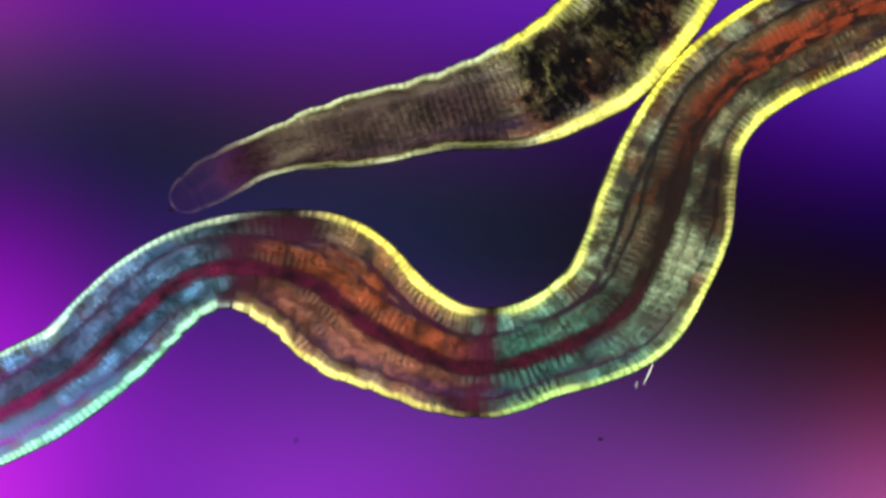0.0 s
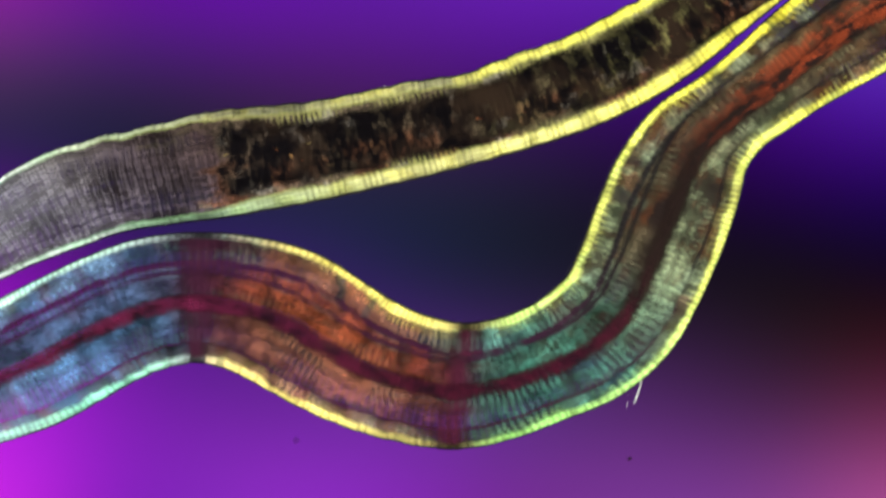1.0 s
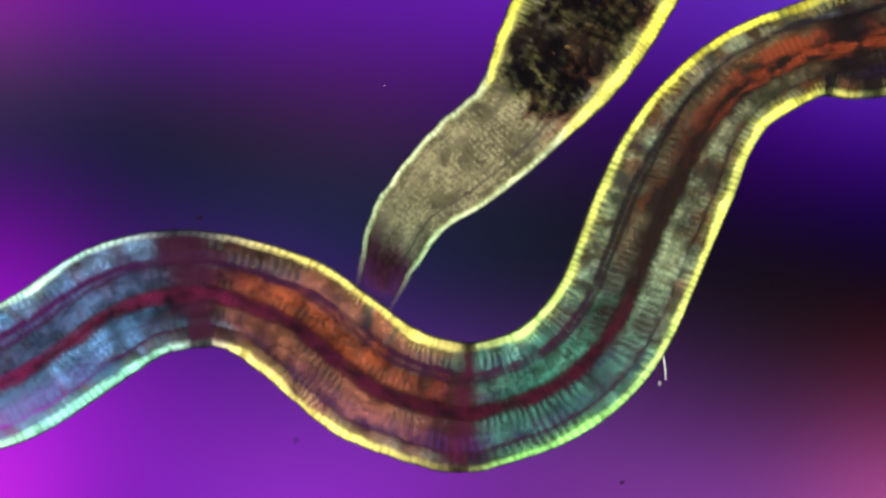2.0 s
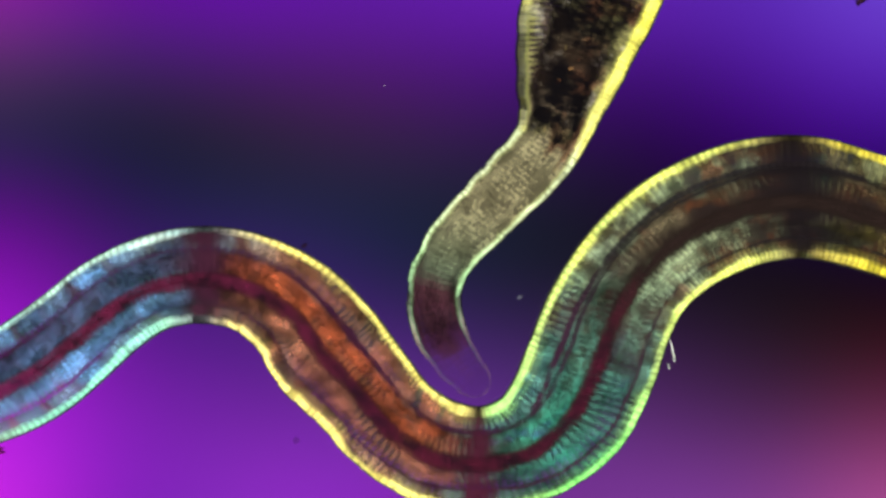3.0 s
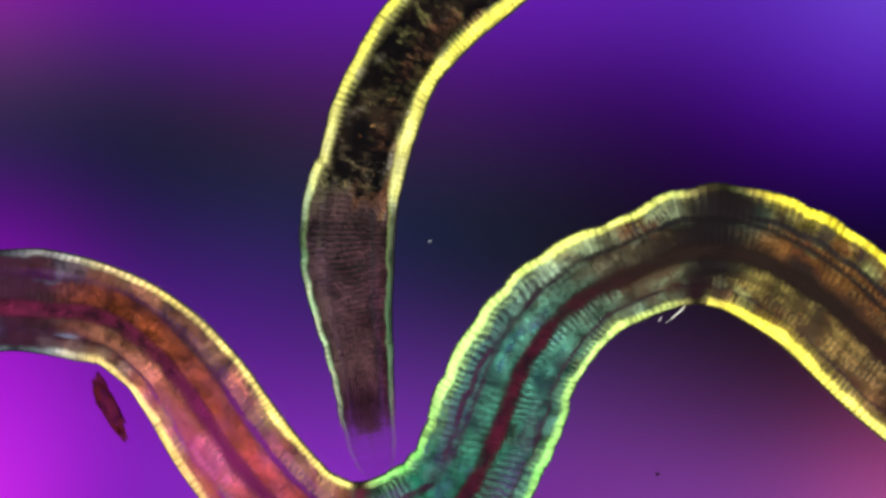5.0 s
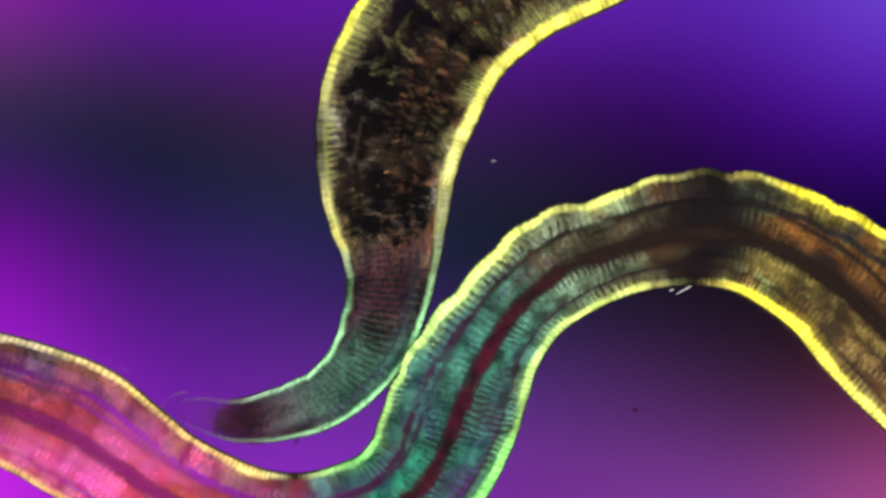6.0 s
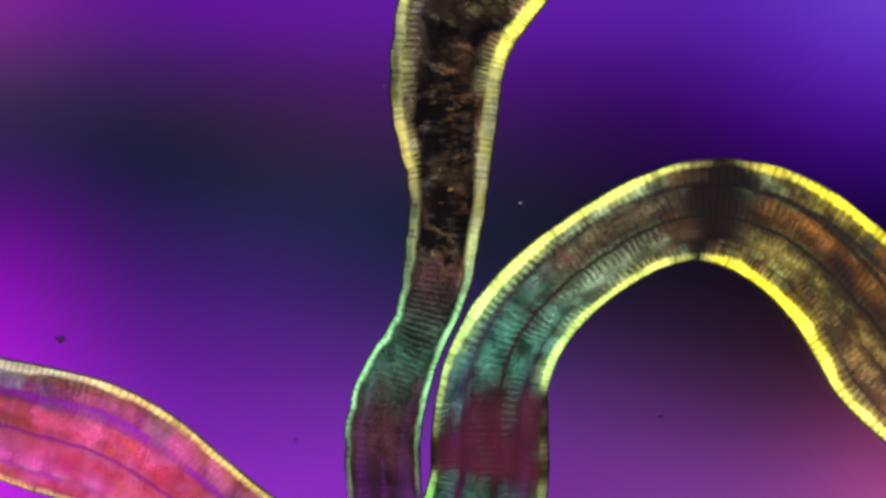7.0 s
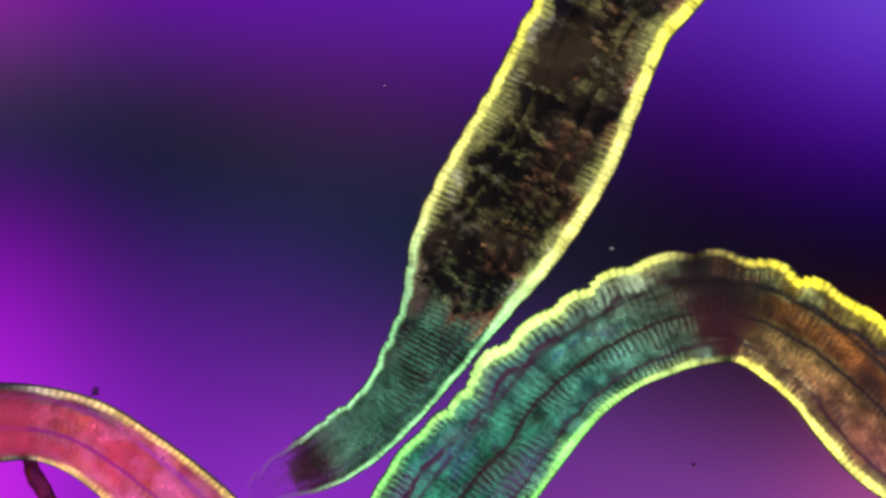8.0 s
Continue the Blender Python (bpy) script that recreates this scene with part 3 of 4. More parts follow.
# ---- small things ----
def thread(points, radii, sides=6):
    """A tapered round thread through points, in millimetres."""
    bm = bmesh.new()
    pts = [Vector(p) for p in points]
    rows = []
    for i, p in enumerate(pts):
        way = (pts[min(i + 1, len(pts) - 1)] - pts[max(i - 1, 0)]).normalized()
        u = way.orthogonal().normalized()
        v = way.cross(u)
        rows.append([bm.verts.new((p + (u * math.cos(k * math.tau / sides) + v * math.sin(k * math.tau / sides)) * radii[i]) * MM) for k in range(sides)])
    for a, b in zip(rows, rows[1:]):
        for k in range(sides):
            bm.faces.new((a[k], a[(k + 1) % sides], b[(k + 1) % sides], b[k]))
    bm.faces.new(rows[0][::-1])
    bm.faces.new(rows[-1])
    return bm


def clump(rx, ry, rz, rough, seed, level=3):
    """An uneven lump resting on z = 0, in millimetres."""
    bm = bmesh.new()
    bmesh.ops.create_icosphere(bm, subdivisions=level, radius=1.0)
    for v in bm.verts:
        d = 1 + rough * (noise.noise(v.co * 1.7 + Vector((seed, 0, 0))) + 0.5 * noise.noise(v.co * 4 + Vector((seed, 3, 0))))
        v.co = Vector((v.co.x * rx * d, v.co.y * ry * d, (v.co.z * d + 1) * rz)) * MM
    return bm


WHITE = plain("clear_chitin", (0.9, 0.88, 0.85), 0.3, 60.0, 0.1)
ring_zero = min(crawler.rings, key=lambda r: abs(r[0]))[2][1]
bristle = part("bristle", thread([(0.02, -0.84, 0.05), (-0.08, -0.92, 0.06), (-0.17, -0.98, 0.05), (-0.30, -1.06, 0.06)], [0.006, 0.008, 0.007, 0.003]), WHITE, ring_zero, "thin white bristle")
bristle_stub = part("bristle", thread([(-0.34, -0.97, 0.03), (-0.38, -1.00, 0.03), (-0.42, -1.03, 0.03)], [0.002, 0.004, 0.002]), WHITE, ring_zero, "thin white bristle")

flake = tagged(part("debris_flake", clump(0.50, 0.12, 0.09, 0.6, 3.1, 4), plain("rust_debris", (0.085, 0.008, 0.012), 0.8, 6.0, 0.8, 0.25), None),
               "dark red-brown elongated flake of debris beside the worm", "debris")
shred = tagged(part("debris_flake", clump(0.17, 0.06, 0.04, 0.8, 14.0, 3), plain("brown_debris", (0.030, 0.010, 0.014), 0.8, 12.0, 0.6, 0.2), None),
               "small dark brown ragged flake of debris on the slide", "debris")
SOOT = plain("dark_debris", (0.03, 0.012, 0.03), 0.8, 30.0, 0.5, 0.4)
drifting = tagged(part("debris_speck", clump(0.036, 0.030, 0.025, 0.5, 5.0, 2), SOOT, None), "tiny dark drifting speck of debris", "speck")
straggler = tagged(part("debris_speck", clump(0.075, 0.050, 0.04, 0.9, 8.0, 2), SOOT, None), "small dark ragged speck of debris", "speck")
fleck = tagged(part("debris_speck", clump(0.05, 0.028, 0.03, 0.8, 11.0, 2), SOOT, None), "small dark speck of debris near the worm's back", "speck")
resting = tagged(part("debris_speck", clump(0.045, 0.055, 0.01, 0.6, 2.0, 2), plain("faint_debris", (0.06, 0.01, 0.12), 0.8, 30.0, 0.4, 0.72), None), "faint violet speck lying on the slide", "speck")
resting.location = (-2.17 * MM, -2.83 * MM, 0)
glint = tagged(part("bright_speck", clump(0.012, 0.014, 0.012, 0.2, 4.0, 2), plain("pale_debris", (0.5, 0.4, 0.55), 0.5, 30.0, 0.3, 0.65), None), "tiny pale speck lying on the slide", "speck")
glint.location = (-0.865 * MM, 2.413 * MM, 0)
swimmer = tagged(part("bright_speck", clump(0.036, 0.014, 0.014, 0.5, 6.0, 2), plain("bright_debris", (0.45, 0.48, 0.5), 0.5, 30.0, 0.3, 0.74), None), "tiny pale drifting particle above the slide", "speck")


# ---- movement ----
def centre_line(stations):
    """A smooth dense line through stations (x, y, width): points, lengths, directions."""
    p = np.array(stations, float) / 100
    n = len(p)
    m = np.gradient(p, axis=0)
    u = np.linspace(0, 1, 12, endpoint=False)[:, None]
    out = [(2 * u**3 - 3 * u**2 + 1) * p[i] + (u**3 - 2 * u**2 + u) * m[i] + (3 * u**2 - 2 * u**3) * p[i + 1] + (u**3 - u**2) * m[i + 1]
           for i in range(n - 1)]
    q = np.concatenate(out + [p[-1:]])
    # straight on beyond both ends
    for end in (0, -1):
        way = q[end] - q[1 if end == 0 else -2]
        way[2] = 0
        way /= np.hypot(way[0], way[1])
        ext = q[end] + way * np.linspace(0.3, 18, 60)[:, None]
        q = np.concatenate([ext[::-1], q]) if end == 0 else np.concatenate([q, ext])
    d = np.hypot(np.diff(q[:, 0]), np.diff(q[:, 1]))
    length = np.concatenate([[0], np.cumsum(d)])
    length -= length[60]
    ways = np.unwrap(np.arctan2(np.gradient(q[:, 1]), np.gradient(q[:, 0])))
    return q, length, ways


def folds(s, long, seed):
    """Uneven puckers of the body wall, -1 to 1."""
    return math.sin(math.tau * s / long + 1.5 * noise.noise(Vector((s * 0.9, seed, 0)))) * (0.6 + 0.8 * noise.noise(Vector((s * 1.3, seed, 5))))


def crawler_wrinkles(s, t, side):
    if side > 0:
        size = float(np.interp(t, [0, 4.2, 5.3, 6.2, 6.8, 7.3, 7.8, 8], [0, 0, 0.045, 0.04, 0.005, 0.01, 0.06, 0.075]))
        where = float(np.interp(s, [-6.0, -4.5, 1.5, 3.0], [0, 1, 1, 0]))
        return size * where * folds(s, 0.62, 3)
    size = float(np.interp(t, [0, 0.5, 0.9, 3.0, 3.4, 3.7, 4.2, 5.3, 5.6, 6], [0.03, 0.045, 0.015, 0.015, 0.04, 0.02, 0, 0.035, 0.03, 0]))
    where = float(np.interp(s, [-9.0, -7.5, -4.0, -2.5, -1.5], [0, 1, 1, 1, 0]))
    return size * where * folds(s, 0.40, 8)


def prober_wrinkles(s, t, side):
    size = float(np.interp(t, [0, 0.5, 1.2, 2.3, 3.0, 3.5, 4.2, 5.5, 7.0, 8], [0.02, 0.035, 0.01, 0.02, 0.02, 0.035, 0.02, 0.01, 0.02, 0.025]))
    return size * folds(s, 0.45, 2 if side > 0 else 6) * (1.0 if side > 0 else 0.35)


def crawl(worm, rows, middle, between, wrinkles, spread):
    """Key every ring of a worm along its centre lines. middle: the ring that lies at each row's given length."""
    rows = sorted(rows)
    full = []
    for (t0, r0, p0), (t1, r1, p1) in zip(rows, rows[1:]):
        full.append((t0, r0, p0))
        for t in between:
            if t0 < t < t1:
                f = (t - t0) / (t1 - t0)
                f = f * f * (3 - 2 * f)
                full.append((t, r0 + (r1 - r0) * f, [tuple(a + (b - a) * f for a, b in zip(u, v)) for u, v in zip(p0, p1)]))
    full.append(rows[-1])
    lines = [(t, r, *centre_line(p)) for t, r, p in full]
    ss = np.array([r[0] for r in worm.rings])
    halves = np.array([r[1] for r in worm.rings])
    keys = [([], [], []) for _ in ss]
    last = None
    for t, r, q, length, ways in lines:
        l = np.where(ss < middle, ss * r / middle, r + ss - middle) if middle else r + ss
        x, y, w, a = (np.interp(l, length, v) for v in (q[:, 0], q[:, 1], q[:, 2], ways))
        if last is not None:
            a = a + math.tau * np.round((last - a) / math.tau)
        last = a
        off = np.clip(w / 2 - halves, -0.40 * halves, 0.34 * halves)
        for k, sign in ((0, 1), (1, -1)):
            reach = sign * (halves + off + (spread(ss, t) if sign < 0 else 0.0))
            ex, ey = x - np.sin(a) * reach, y + np.cos(a) * reach
            # the flank's own direction, but never far from the body's
            gx, gy = np.gradient(ex), np.gradient(ey)
            d = np.arctan2(gy, gx) - a
            d = np.clip((d + math.pi) % math.tau - math.pi, -0.22, 0.22)
            d = np.where(gx * np.cos(a) + gy * np.sin(a) > 0.02, d, 0.0)
            d = np.convolve(np.pad(d, 4, "edge"), np.ones(9) / 9, "valid")
            b = a + d
            pucker = sign * np.array([wrinkles(v, t, sign) for v in ss])
            ex, ey = ex - np.sin(a) * pucker, ey + np.cos(a) * pucker
            px, py = ex + np.sin(b) * sign * halves, ey - np.cos(b) * sign * halves
            for n in range(len(ss)):
                keys[n][k].append((t, pose(px[n] * MM, py[n] * MM, halves[n] * worm.flat * MM, 0, 0, math.degrees(b[n]))))
        for n in range(len(ss)):
            keys[n][2].append((t, pose(x[n] * MM, y[n] * MM, halves[n] * worm.flat * MM, 0, 0, math.degrees(a[n]))))
    for (_, _, pieces), ways in zip(worm.rings, keys):
        for piece, rows in zip(pieces, ways):
            walk(piece, rows)
    return lines


def motions():
    crawler_rows = []
    crawler_rows.append((0.0, 11.03, [(-724,-273,144), (-662,-242,153), (-599,-210,154), (-539,-173,145), (-487,-126,151), (-436,-77,146), (-379,-37,134), (-312,-18,139), (-242,-26,176), (-176,-50,211), (-121,-94,212), (-61,-130,181), (3,-159,168), (72,-166,163), (140,-147,152), (205,-120,171), (263,-81,194), (298,-20,201), (323,45,207), (341,113,189), (366,179,165), (408,235,159), (463,278,159), (524,313,164), (588,342,163), (653,369,152)]))
    crawler_rows.append((0.5, 10.82, [(-724,-245,138), (-661,-217,161), (-598,-187,172), (-538,-152,168), (-482,-112,169), (-423,-74,163), (-361,-44,154), (-293,-34,154), (-225,-49,194), (-163,-79,218), (-112,-125,206), (-52,-160,178), (13,-185,162), (81,-190,159), (147,-168,156), (211,-141,185), (262,-95,195), (290,-31,195), (309,35,203), (330,102,197), (353,167,174), (397,220,145), (453,261,137), (511,298,144), (573,331,148), (634,363,154)]))
    crawler_rows.append((1.0, 10.33, [(-732,-214,182), (-669,-190,195), (-607,-164,204), (-548,-133,202), (-488,-102,197), (-425,-79,195), (-358,-71,193), (-292,-80,201), (-228,-103,212), (-170,-137,209), (-111,-168,200), (-47,-190,192), (19,-201,188), (86,-191,179), (149,-169,175), (209,-139,185), (259,-94,189), (291,-35,193), (316,27,197), (341,90,193), (371,150,170), (419,197,141), (472,238,144), (525,279,156), (581,318,170), (637,354,182)]))
    crawler_rows.append((1.2, 10.30, [(-732,-212,180), (-670,-187,196), (-607,-162,208), (-547,-133,207), (-486,-105,203), (-422,-84,202), (-355,-79,206), (-289,-91,214), (-225,-111,221), (-167,-145,210), (-108,-177,206), (-44,-196,197), (23,-203,191), (89,-192,182), (152,-170,179), (211,-139,188), (260,-93,191), (292,-34,193), (317,28,197), (341,91,193), (371,151,170), (419,197,141), (473,238,144), (526,280,156), (581,318,170), (637,354,182)]))
    crawler_rows.append((2.3, 11.24, [(-732,-229,177), (-665,-202,197), (-602,-166,200), (-543,-124,200), (-483,-84,195), (-415,-57,178), (-343,-52,162), (-273,-68,154), (-210,-104,170), (-156,-152,184), (-100,-198,191), (-35,-228,188), (36,-242,193), (107,-227,186), (172,-196,185), (223,-145,187), (256,-81,183), (283,-13,186), (310,54,189), (342,119,187), (377,182,173), (422,239,157), (484,277,149), (553,298,139), (625,292,171), (697,296,180)]))
    crawler_rows.append((2.5, 11.64, [(-731,-232,173), (-664,-203,198), (-601,-166,205), (-542,-122,210), (-481,-82,204), (-412,-56,184), (-337,-45,165), (-266,-60,147), (-204,-99,154), (-151,-150,169), (-99,-202,181), (-35,-237,185), (35,-254,183), (107,-245,187), (172,-211,184), (222,-158,184), (257,-94,186), (285,-26,184), (319,40,187), (357,102,188), (402,161,180), (458,208,172), (525,236,159), (598,244,155), (671,235,175), (743,222,192)]))
    crawler_rows.append((2.8, 12.47, [(-732,-242,153), (-665,-213,179), (-603,-176,183), (-546,-131,169), (-491,-84,155), (-427,-50,150), (-354,-36,153), (-282,-45,145), (-219,-79,149), (-165,-127,155), (-118,-183,162), (-72,-239,167), (-11,-279,162), (59,-297,156), (130,-287,163), (191,-248,168), (233,-190,173), (260,-123,178), (292,-57,185), (336,0,191), (393,45,188), (458,76,187), (529,92,181), (601,95,176), (673,82,171), (743,63,172)]))
    crawler_rows.append((3.0, 12.58, [(-732,-239,134), (-665,-210,153), (-601,-175,160), (-543,-130,154), (-487,-83,149), (-422,-49,142), (-348,-38,145), (-277,-52,147), (-215,-92,162), (-170,-148,178), (-121,-203,165), (-73,-259,160), (-11,-297,159), (61,-307,154), (131,-287,168), (184,-238,189), (216,-173,195), (242,-104,190), (278,-41,182), (329,11,184), (392,48,186), (462,71,185), (534,76,182), (606,60,174), (675,37,170), (743,10,172)]))
    crawler_rows.append((3.3, 12.27, [(-733,-190,164), (-665,-170,162), (-597,-147,164), (-532,-118,162), (-465,-93,162), (-395,-83,159), (-324,-93,172), (-260,-125,189), (-216,-181,177), (-174,-238,174), (-115,-277,153), (-50,-305,143), (21,-312,148), (89,-294,162), (146,-251,181), (179,-189,188), (202,-121,190), (235,-58,178), (279,-2,171), (338,38,175), (406,57,181), (477,59,189), (548,48,184), (616,28,186), (681,-1,192), (745,-33,203)]))
    crawler_rows.append((3.5, 11.80, [(-741,-177,211), (-673,-165,211), (-605,-150,208), (-537,-138,206), (-468,-133,201), (-398,-136,195), (-331,-152,209), (-269,-183,206), (-216,-227,192), (-156,-262,178), (-90,-282,158), (-23,-299,158), (45,-294,160), (109,-267,176), (158,-219,190), (184,-155,189), (209,-90,181), (246,-31,170), (295,17,170), (358,46,170), (426,59,179), (495,58,184), (562,41,181), (625,11,183), (685,-23,187), (745,-58,195)]))
    crawler_rows.append((4.0, 11.94, [(-741,-190,219), (-673,-177,224), (-606,-159,218), (-538,-143,218), (-469,-140,216), (-400,-145,212), (-334,-166,216), (-273,-198,221), (-216,-238,215), (-155,-272,204), (-90,-296,190), (-22,-307,179), (46,-295,167), (108,-263,173), (155,-212,185), (183,-149,187), (208,-84,181), (243,-25,174), (292,24,175), (353,56,178), (421,70,179), (491,70,183), (558,55,182), (622,28,182), (683,-5,187), (744,-39,193)]))
    crawler_rows.append((4.2, 12.44, [(-741,-99,220), (-670,-95,220), (-598,-95,216), (-527,-102,217), (-457,-115,212), (-389,-138,215), (-328,-174,217), (-271,-219,212), (-215,-263,201), (-157,-304,195), (-92,-334,188), (-22,-346,178), (48,-332,158), (112,-299,157), (157,-245,167), (182,-178,173), (202,-109,171), (235,-46,170), (280,9,174), (342,44,172), (412,60,177), (483,62,183), (553,49,182), (619,21,177), (681,-15,185), (743,-50,190)]))
    crawler_rows.append((5.3, 14.67, [(-741,-80,132), (-663,-73,131), (-584,-70,123), (-509,-90,127), (-440,-129,131), (-386,-186,150), (-347,-254,156), (-308,-323,163), (-259,-384,165), (-198,-434,163), (-123,-455,167), (-50,-430,165), (8,-378,188), (38,-305,204), (58,-229,202), (93,-159,181), (144,-99,171), (209,-55,160), (285,-34,146), (360,-11,175), (438,-17,189), (509,-51,199), (572,-98,205), (627,-154,213), (683,-210,212), (740,-263,207)]))
    crawler_rows.append((5.5, 14.46, [(-741,-109,132), (-664,-105,131), (-586,-109,139), (-511,-130,156), (-446,-171,166), (-389,-224,174), (-346,-289,167), (-302,-353,165), (-246,-406,168), (-176,-440,169), (-100,-442,170), (-33,-404,172), (12,-341,190), (37,-267,212), (63,-194,191), (102,-127,167), (154,-69,164), (219,-28,164), (295,-9,146), (370,11,167), (447,2,182), (517,-31,194), (577,-80,203), (630,-136,215), (685,-192,220), (742,-245,219)]))
    crawler_rows.append((5.8, 13.90, [(-740,-166,168), (-667,-179,176), (-596,-201,185), (-529,-231,205), (-466,-271,207), (-410,-319,196), (-353,-367,183), (-289,-404,175), (-218,-423,170), (-144,-420,178), (-77,-391,187), (-25,-339,190), (11,-274,204), (29,-202,207), (66,-138,177), (112,-81,159), (167,-31,166), (234,0,161), (306,19,162), (380,26,169), (452,14,185), (520,-17,199), (580,-59,214), (634,-110,226), (690,-158,228), (745,-208,236)]))
    crawler_rows.append((6.0, 13.67, [(-741,-193,182), (-671,-213,188), (-602,-236,196), (-536,-267,205), (-475,-308,193), (-415,-349,181), (-350,-382,177), (-282,-406,172), (-210,-415,174), (-138,-405,182), (-72,-374,179), (-21,-322,190), (9,-256,201), (36,-188,192), (71,-125,169), (117,-68,160), (174,-23,167), (243,1,153), (312,23,164), (384,31,173), (456,21,180), (522,-9,190), (584,-49,205), (636,-99,220), (689,-149,228), (744,-197,232)]))
    crawler_rows.append((6.5, 13.90, [(-739,-229,178), (-669,-246,192), (-598,-265,206), (-531,-291,213), (-466,-324,212), (-400,-356,206), (-333,-384,200), (-264,-408,194), (-194,-424,189), (-122,-423,177), (-57,-392,164), (-5,-342,171), (26,-276,192), (46,-206,189), (78,-141,169), (119,-81,167), (170,-29,176), (232,8,172), (301,31,179), (373,41,185), (446,38,186), (514,14,192), (577,-23,201), (634,-69,210), (688,-117,219), (745,-163,223)]))
    crawler_rows.append((6.8, 15.30, [(-741,-217,167), (-664,-238,177), (-588,-259,191), (-513,-286,194), (-444,-325,190), (-381,-373,179), (-315,-418,177), (-246,-456,168), (-172,-484,158), (-93,-490,166), (-17,-468,177), (41,-415,186), (60,-339,184), (63,-260,179), (71,-181,168), (103,-108,162), (153,-47,154), (217,-1,146), (289,33,153), (367,45,167), (445,34,173), (515,-2,176), (576,-53,193), (631,-110,218), (686,-167,235), (745,-220,244)]))
    crawler_rows.append((7.0, 15.41, [(-740,-220,157), (-664,-243,172), (-587,-265,185), (-511,-287,187), (-440,-324,182), (-376,-371,172), (-314,-421,171), (-246,-463,164), (-172,-492,161), (-93,-497,164), (-18,-473,172), (42,-422,181), (67,-346,176), (69,-267,173), (78,-188,160), (110,-116,150), (162,-55,141), (225,-6,136), (294,34,139), (370,56,149), (449,47,167), (520,12,180), (580,-40,191), (633,-100,215), (684,-161,240), (744,-214,244)]))
    crawler_rows.append((7.2, 15.30, [(-741,-227,156), (-664,-246,171), (-587,-267,181), (-510,-287,182), (-441,-327,175), (-379,-377,167), (-320,-430,162), (-255,-475,150), (-182,-505,146), (-103,-513,151), (-27,-491,162), (36,-443,176), (68,-372,176), (81,-293,164), (94,-215,156), (125,-142,154), (175,-81,148), (237,-32,134), (305,9,132), (380,35,139), (459,30,161), (526,-12,170), (581,-69,183), (631,-131,206), (686,-189,214), (743,-244,218)]))
    crawler_rows.append((7.5, 15.12, [(-740,-230,172), (-664,-242,182), (-588,-251,172), (-513,-265,153), (-443,-298,144), (-380,-341,124), (-326,-399,105), (-271,-452,105), (-206,-493,118), (-133,-516,142), (-57,-508,168), (8,-468,179), (43,-401,173), (71,-329,144), (92,-255,132), (124,-186,140), (174,-128,139), (237,-83,144), (308,-57,156), (385,-50,163), (459,-67,175), (523,-109,191), (577,-164,201), (626,-222,209), (683,-275,198), (740,-326,183)]))
    crawler_rows.append((7.8, 15.01, [(-741,-229,123), (-666,-226,123), (-590,-226,124), (-520,-253,126), (-457,-295,129), (-402,-347,139), (-352,-404,137), (-300,-458,134), (-238,-501,125), (-166,-522,125), (-92,-511,130), (-30,-468,148), (12,-406,167), (43,-337,186), (86,-275,162), (118,-207,174), (169,-151,167), (231,-108,164), (299,-77,176), (374,-66,169), (449,-77,174), (515,-113,185), (573,-161,202), (624,-217,216), (681,-266,214), (741,-312,203)]))
    crawler_rows.append((8.0, 14.62, [(-741,-258,123), (-668,-255,120), (-595,-256,112), (-525,-277,118), (-464,-317,125), (-408,-363,135), (-354,-413,141), (-302,-465,136), (-244,-509,123), (-175,-530,123), (-107,-506,152), (-53,-456,178), (-11,-397,203), (34,-339,204), (84,-286,186), (126,-226,190), (178,-176,180), (239,-135,172), (304,-103,177), (375,-86,172), (448,-91,159), (514,-121,170), (574,-163,184), (628,-212,208), (682,-261,218), (742,-303,210)]))
    prober_rows = []
    prober_rows.append((0.0, 5.47, [(-407,60,32), (-366,86,66), (-324,110,75), (-280,132,70), (-235,149,75), (-188,162,91), (-140,172,106), (-93,182,113), (-45,193,112), (2,204,119), (50,213,136), (97,224,156), (143,241,168), (186,264,177), (226,291,188), (260,325,186), (295,360,177), (328,395,162), (360,432,141), (393,468,121)]))
    prober_rows.append((0.2, 5.72, [(-491,-12,28), (-462,34,52), (-429,78,68), (-390,117,77), (-345,148,91), (-295,170,106), (-241,181,117), (-187,183,115), (-132,186,113), (-77,194,129), (-23,204,148), (30,216,159), (83,230,170), (134,250,178), (183,275,170), (231,302,165), (274,337,162), (315,373,155), (355,410,144), (395,448,131)]))
    prober_rows.append((0.5, 5.97, [(-750,-131,64), (-693,-88,58), (-637,-44,59), (-581,1,70), (-520,37,75), (-456,68,85), (-387,84,83), (-319,107,88), (-256,140,100), (-190,167,106), (-122,189,105), (-55,213,121), (14,230,132), (83,249,143), (150,271,146), (219,292,147), (284,320,144), (344,359,142), (404,398,137), (463,437,130)]))
    prober_rows.append((1.0, 6.30, [(-918,-101,62), (-851,-60,94), (-779,-29,118), (-706,0,126), (-636,36,134), (-566,70,147), (-491,95,144), (-414,110,148), (-337,124,157), (-260,135,152), (-182,146,145), (-105,162,142), (-28,179,140), (49,195,131), (123,220,138), (197,245,137), (268,279,138), (336,319,131), (401,363,117), (465,408,105)]))
    prober_rows.append((1.2, 6.22, [(-918,-88,70), (-850,-49,97), (-779,-18,112), (-704,7,109), (-632,38,137), (-562,74,154), (-489,102,152), (-413,120,152), (-336,135,160), (-258,142,155), (-180,147,145), (-102,161,142), (-25,177,139), (52,191,143), (125,218,145), (199,246,142), (268,282,137), (334,325,127), (400,368,109), (465,412,88)]))
